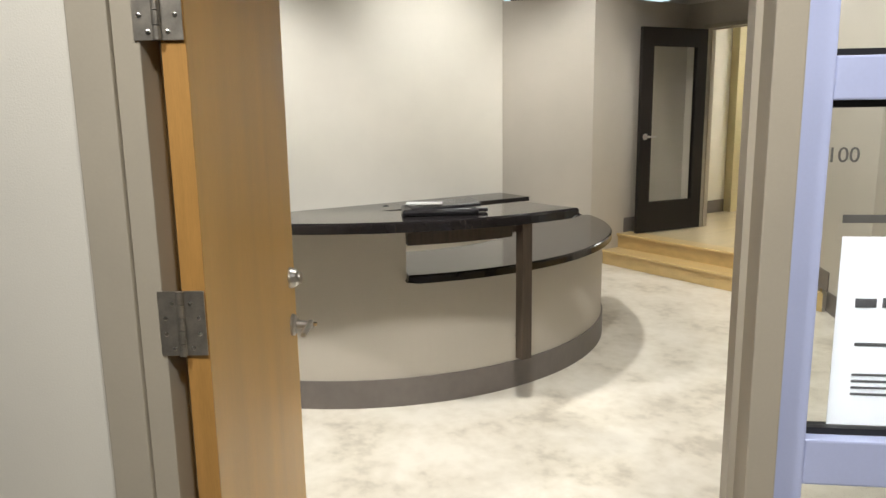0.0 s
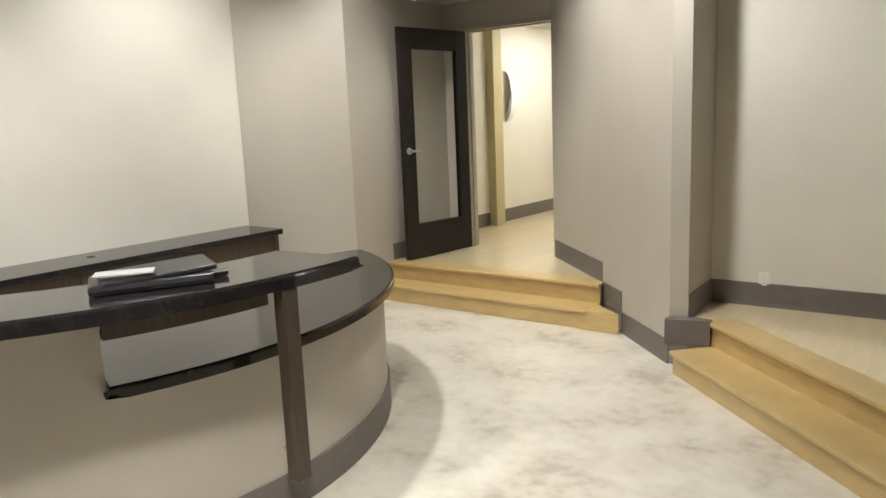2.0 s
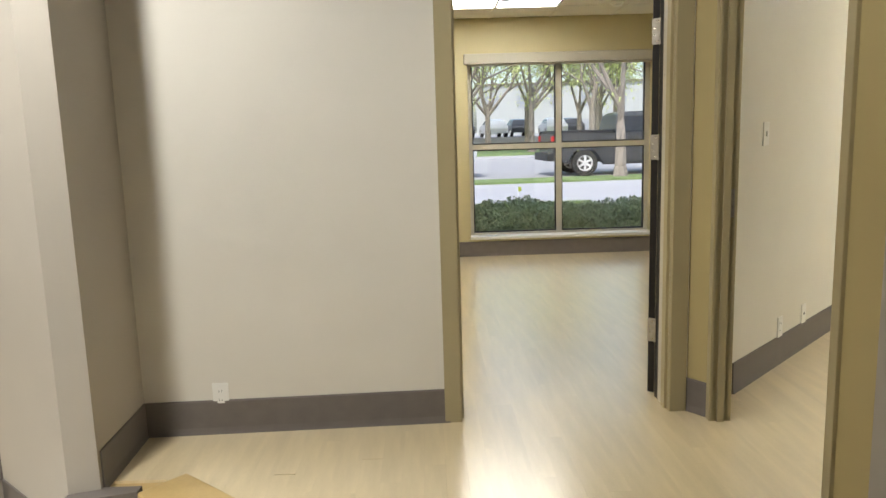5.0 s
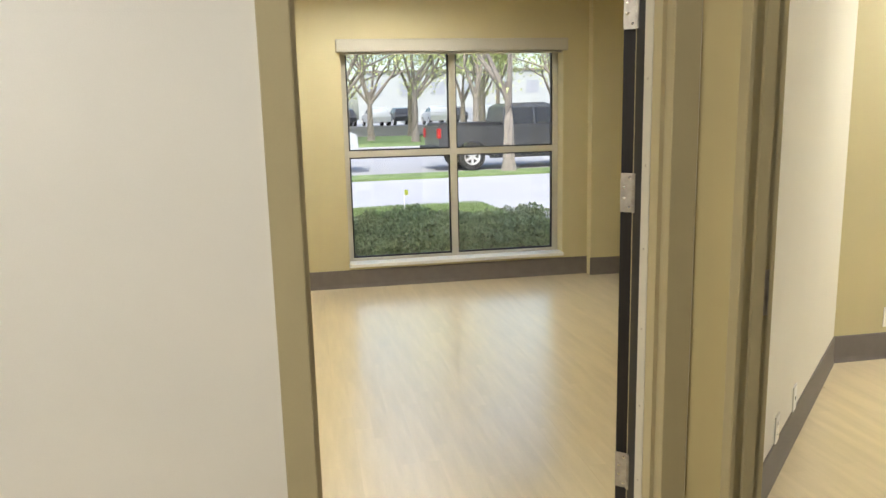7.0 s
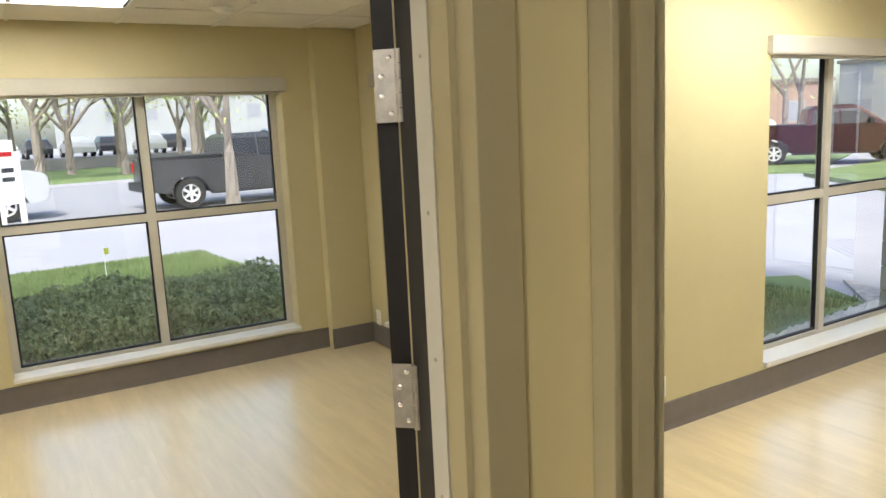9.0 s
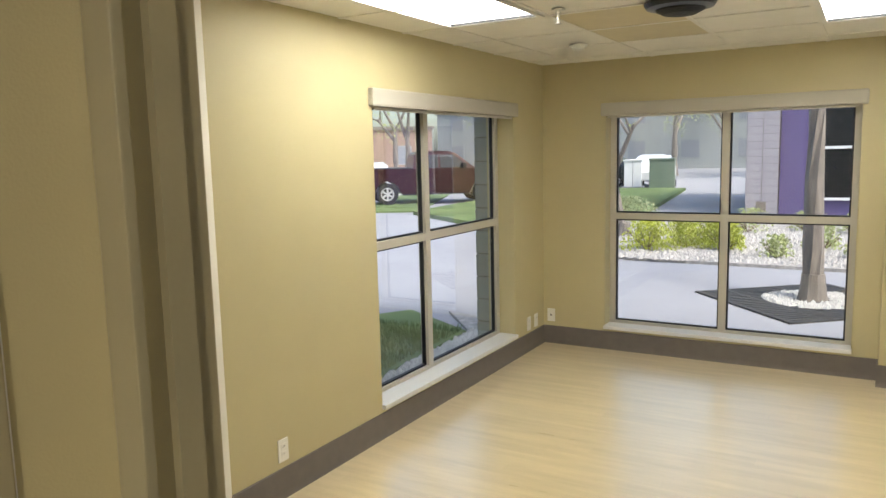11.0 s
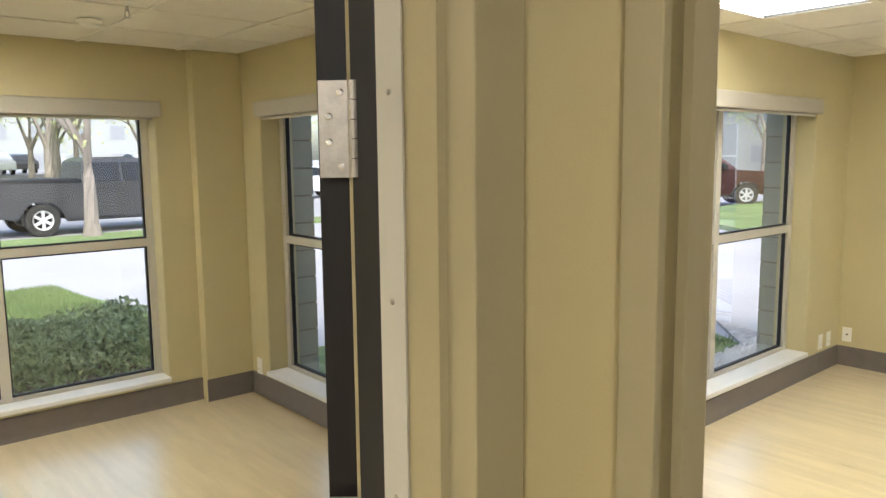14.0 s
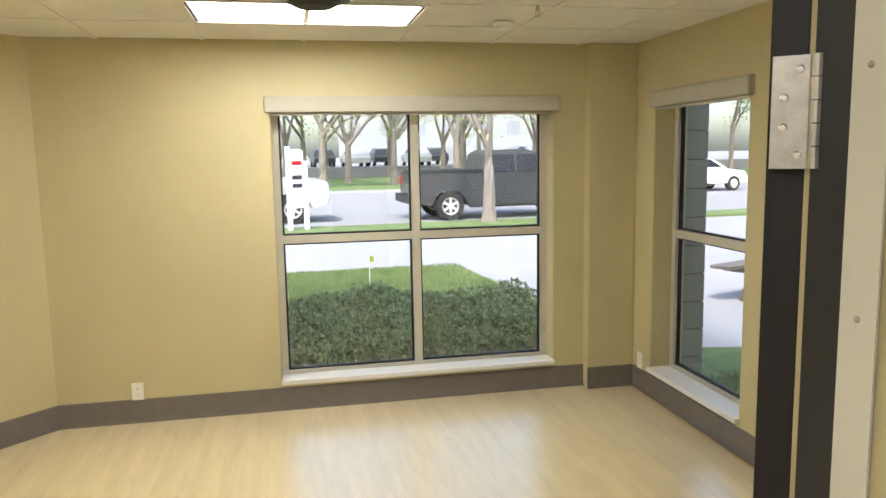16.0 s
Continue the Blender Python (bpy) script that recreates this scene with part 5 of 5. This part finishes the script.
# utility cabinets
for x, y, w, h, c in ((34.5, 11.6, 0.55, 1.35, CABINETGREEN), (35.8, 13.2, 0.4, 1.3, WHITEPAINT)):
    uc = thing("utility_cabinet", pose(x, y, G, 0, 0, 8), "green metal utility cabinet" if c is CABINETGREEN else "pale metal utility cabinet", "utility cabinet")
    part("body", box(-w, w, -w, w, 0, h, 0.03), c, uc)
    part("lid", box(-w - 0.04, w + 0.04, -w - 0.04, w + 0.04, h, h + 0.08, 0.02), c, uc)
    part("base", box(-w - 0.1, w + 0.1, -w - 0.1, w + 0.1, -0.02, 0.1), CONCRETE, uc)
    part("door_seam", box(-w - 0.006, -w, -0.008, 0.008, 0.12, h - 0.05), GASKET, uc)
lp = thing("lamp_post", pose(22.5, 22.6, G), "grey steel lamp post on a concrete foot", "lamp post")
part("foot", cyl((0, 0, -0.05), (0, 0, 0.75), 0.3, n=20), CONCRETE, lp)
part("pole", cyl((0, 0, 0.75), (0, 0, 6), 0.07, 0.05), BRONZE, lp)
part("head", box(-0.3, 0.3, -0.15, 0.15, 6, 6.15, 0.02), BRONZE, lp)


# far buildings
def far_block(x, y, a, w, d, h, mat, label, cols, rows):
    o = thing("far_building", pose(x, y, G, 0, 0, a), label, "building", "far buildings")
    part("wall", box(-w, w, -d, d, 0, h), mat, o)
    part("roof", box(-w - 0.2, w + 0.2, -d - 0.2, d + 0.2, h, h + 0.3), BRONZE, o)
    for i in range(cols):
        for j in range(rows):
            xa = -w + (i + 0.5) * 2 * w / cols
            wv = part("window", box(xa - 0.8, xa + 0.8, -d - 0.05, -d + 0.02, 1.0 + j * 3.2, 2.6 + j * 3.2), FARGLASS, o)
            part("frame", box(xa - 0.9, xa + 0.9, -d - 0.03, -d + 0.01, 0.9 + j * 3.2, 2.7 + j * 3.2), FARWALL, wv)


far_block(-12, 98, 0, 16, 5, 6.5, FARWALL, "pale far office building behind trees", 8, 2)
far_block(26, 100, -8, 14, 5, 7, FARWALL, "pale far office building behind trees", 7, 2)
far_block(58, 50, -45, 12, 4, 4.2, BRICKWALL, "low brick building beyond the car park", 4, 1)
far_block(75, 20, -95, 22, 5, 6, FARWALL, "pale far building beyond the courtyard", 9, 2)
for i, (x, y) in enumerate(((48, 8), (52, 14), (56, 22), (60, 30), (47, 33), (55, 5), (64, 12), (36, 42), (44, 46))):
    copy_thing(base, pose(x, y, G, 0, 0, 31 * i))

# the site outside lies a few degrees off the building's grid
SITE = pose(0.02, 5.95, 0) @ pose(0, 0, 0, 0, 0, 3.4) @ pose(0.03, -5.65, 0)
for o in set(bpy.data.objects) - indoors:
    if o.parent is None:
        o.matrix_basis = SITE @ o.matrix_basis
part_ground = part("ground", prism([(-400, Y1 + 0.25), (X1 + 0.25, Y1 + 0.25), (X1 + 0.25, Y2 + 0.25), (X2 + 0.25, Y2 + 0.25), (X2 + 0.25, -300), (500, -300), (500, 500), (-400, 500)], G - 0.3, G), CONCRETE)
tagged(part_ground, "pale concrete paving and car park", "ground", kind="structure")

# block pilasters of this building
def pilaster(x0, x1, y0, y1, label):
    o = thing("block_pilaster", pose((x0 + x1) / 2, (y0 + y1) / 2, G), label, "pilaster", "block pilasters", "structure")
    w, d = (x1 - x0) / 2, (y1 - y0) / 2
    part("core", box(-w + 0.01, w - 0.01, -d + 0.01, d - 0.01, -0.05, 3.9), GREYBASE, o)
    k = None
    for i in range(19):
        if k is None:
            k = part("block", box(-w, w, -d, d, 0.004, 0.196, 0.006), BLOCK, o)
        else:
            c = new("block", k.data)
            c.parent = o
            c.matrix_basis = pose(0, 0, i * 0.2)


pilaster(X1 + 0.26, X1 + 0.50, 10.60, 10.95, "grey-green split block pilaster outside the side window")
pilaster(5.88, 6.28, Y2 + 0.25, Y2 + 0.52, "grey-green split block pilaster at the building corner")
tagged(part("facade_outer", box(-8, X1 + 0.24, Y1 + 0.26, Y1 + 0.30, CEIL + 0.1, 4.2, bm=box(X1 + 0.242, X1 + 0.27, Y2 + 0.28, Y1 + 0.25, CEIL + 0.1, 4.2, bm=box(X1 + 0.3, X2 + 0.27, Y2 + 0.242, Y2 + 0.27, CEIL + 0.1, 4.2, bm=box(X2 + 0.242, X2 + 0.27, -6, Y2 + 0.25, CEIL + 0.1, 4.2)))), BLOCK), "grey-green outer wall band", "facade", kind="structure")
tagged(part("roof", prism([(-9, -5), (X2 + 0.3, -5), (X2 + 0.3, Y2 + 0.28), (X1 + 0.3, Y2 + 0.28), (X1 + 0.3, Y1 + 0.32), (-9, 13)], 4.2, 4.4), BLACKCEIL), "dark flat roof", "roof", kind="structure")

# ---- hardwood strips of the raised floors ----
PW, PL = 0.083, 1.28
near = [0]
planks_floor = thing("floor_boards", pose(0, 0, 0), "pale varnished maple strip floor", "floor", kind="structure")
meshes = {}


def inside(x, y, poly):
    c = False
    for (xa, ya), (xb, yb) in zip(poly, poly[1:] + poly[:1]):
        if (ya > y) != (yb > y) and x < (xb - xa) * (y - ya) / (yb - ya) + xa:
            c = not c
    return c


def lay(poly, tag):
    rnd = random.Random(9)
    rest = bmesh.new()
    x0, x1 = min(p[0] for p in poly), max(p[0] for p in poly)
    y0, y1 = min(p[1] for p in poly), max(p[1] for p in poly)
    x = x0
    while x < x1:
        y = y0 - rnd.random() * PL
        xc = x + PW / 2
        # crossings of this strip's middle line with the outline
        ys = sorted(ya + (xc - xa) / (xb - xa) * (yb - ya) for (xa, ya), (xb, yb) in zip(poly, poly[1:] + poly[:1]) if (xa > xc) != (xb > xc))
        spans = list(zip(ys[::2], ys[1::2]))
        while y < y1:
            n = PL * rnd.choice((0.5, 0.75, 1.0))
            for lo, hi in spans:
                a, b = max(y, lo), min(y + n, hi)
                if b - a > 0.03:
                    if near[0] < 300 and -1.2 < xc < 1.0 and a < 9.2 and tag:
                        key = round(b - a, 2)
                        if key not in meshes:
                            bm = box(0.0001, PW - 0.0001, 0.0002, key - 0.0002, -0.011, 0)
                            me = bpy.data.meshes.new("plank")
                            bm.to_mesh(me)
                            bm.free()
                            me.materials.append(PLANKWOOD)
                            meshes[key] = me
                        o = new("plank", meshes[key])
                        o.parent = planks_floor
                        o.matrix_basis = pose(x, a, U)
                        near[0] += 1
                    else:
                        dz = rnd.uniform(-0.0003, 0.0)
                        box(x + 0.0001, x + PW - 0.0001, a + 0.0002, b - 0.0002, U - 0.011, U + dz, bm=rest)
            y += n
        x += PW
    o = part("plank_field", rest, PLANKWOOD, planks_floor)
    o["kind"] = "stuff"


lay([(-1.50, 5.93), (1.28, 3.49), (X2 + 0.03, 3.49), (X2 + 0.03, Y2), (X1, Y2), (X1, Y1 + 0.03), (-2.45, Y1 + 0.03), (-2.45, 6.45), (-1.76, 6.45), (-1.76, 5.93)], True)
lay([(-4.74, 6.60), (-2.70, 6.64), (-3.4, 7.30), (-3.4, 12.2), (-5.1, 12.2), (-5.1, 7.4), (-4.74, 7.4)], False)
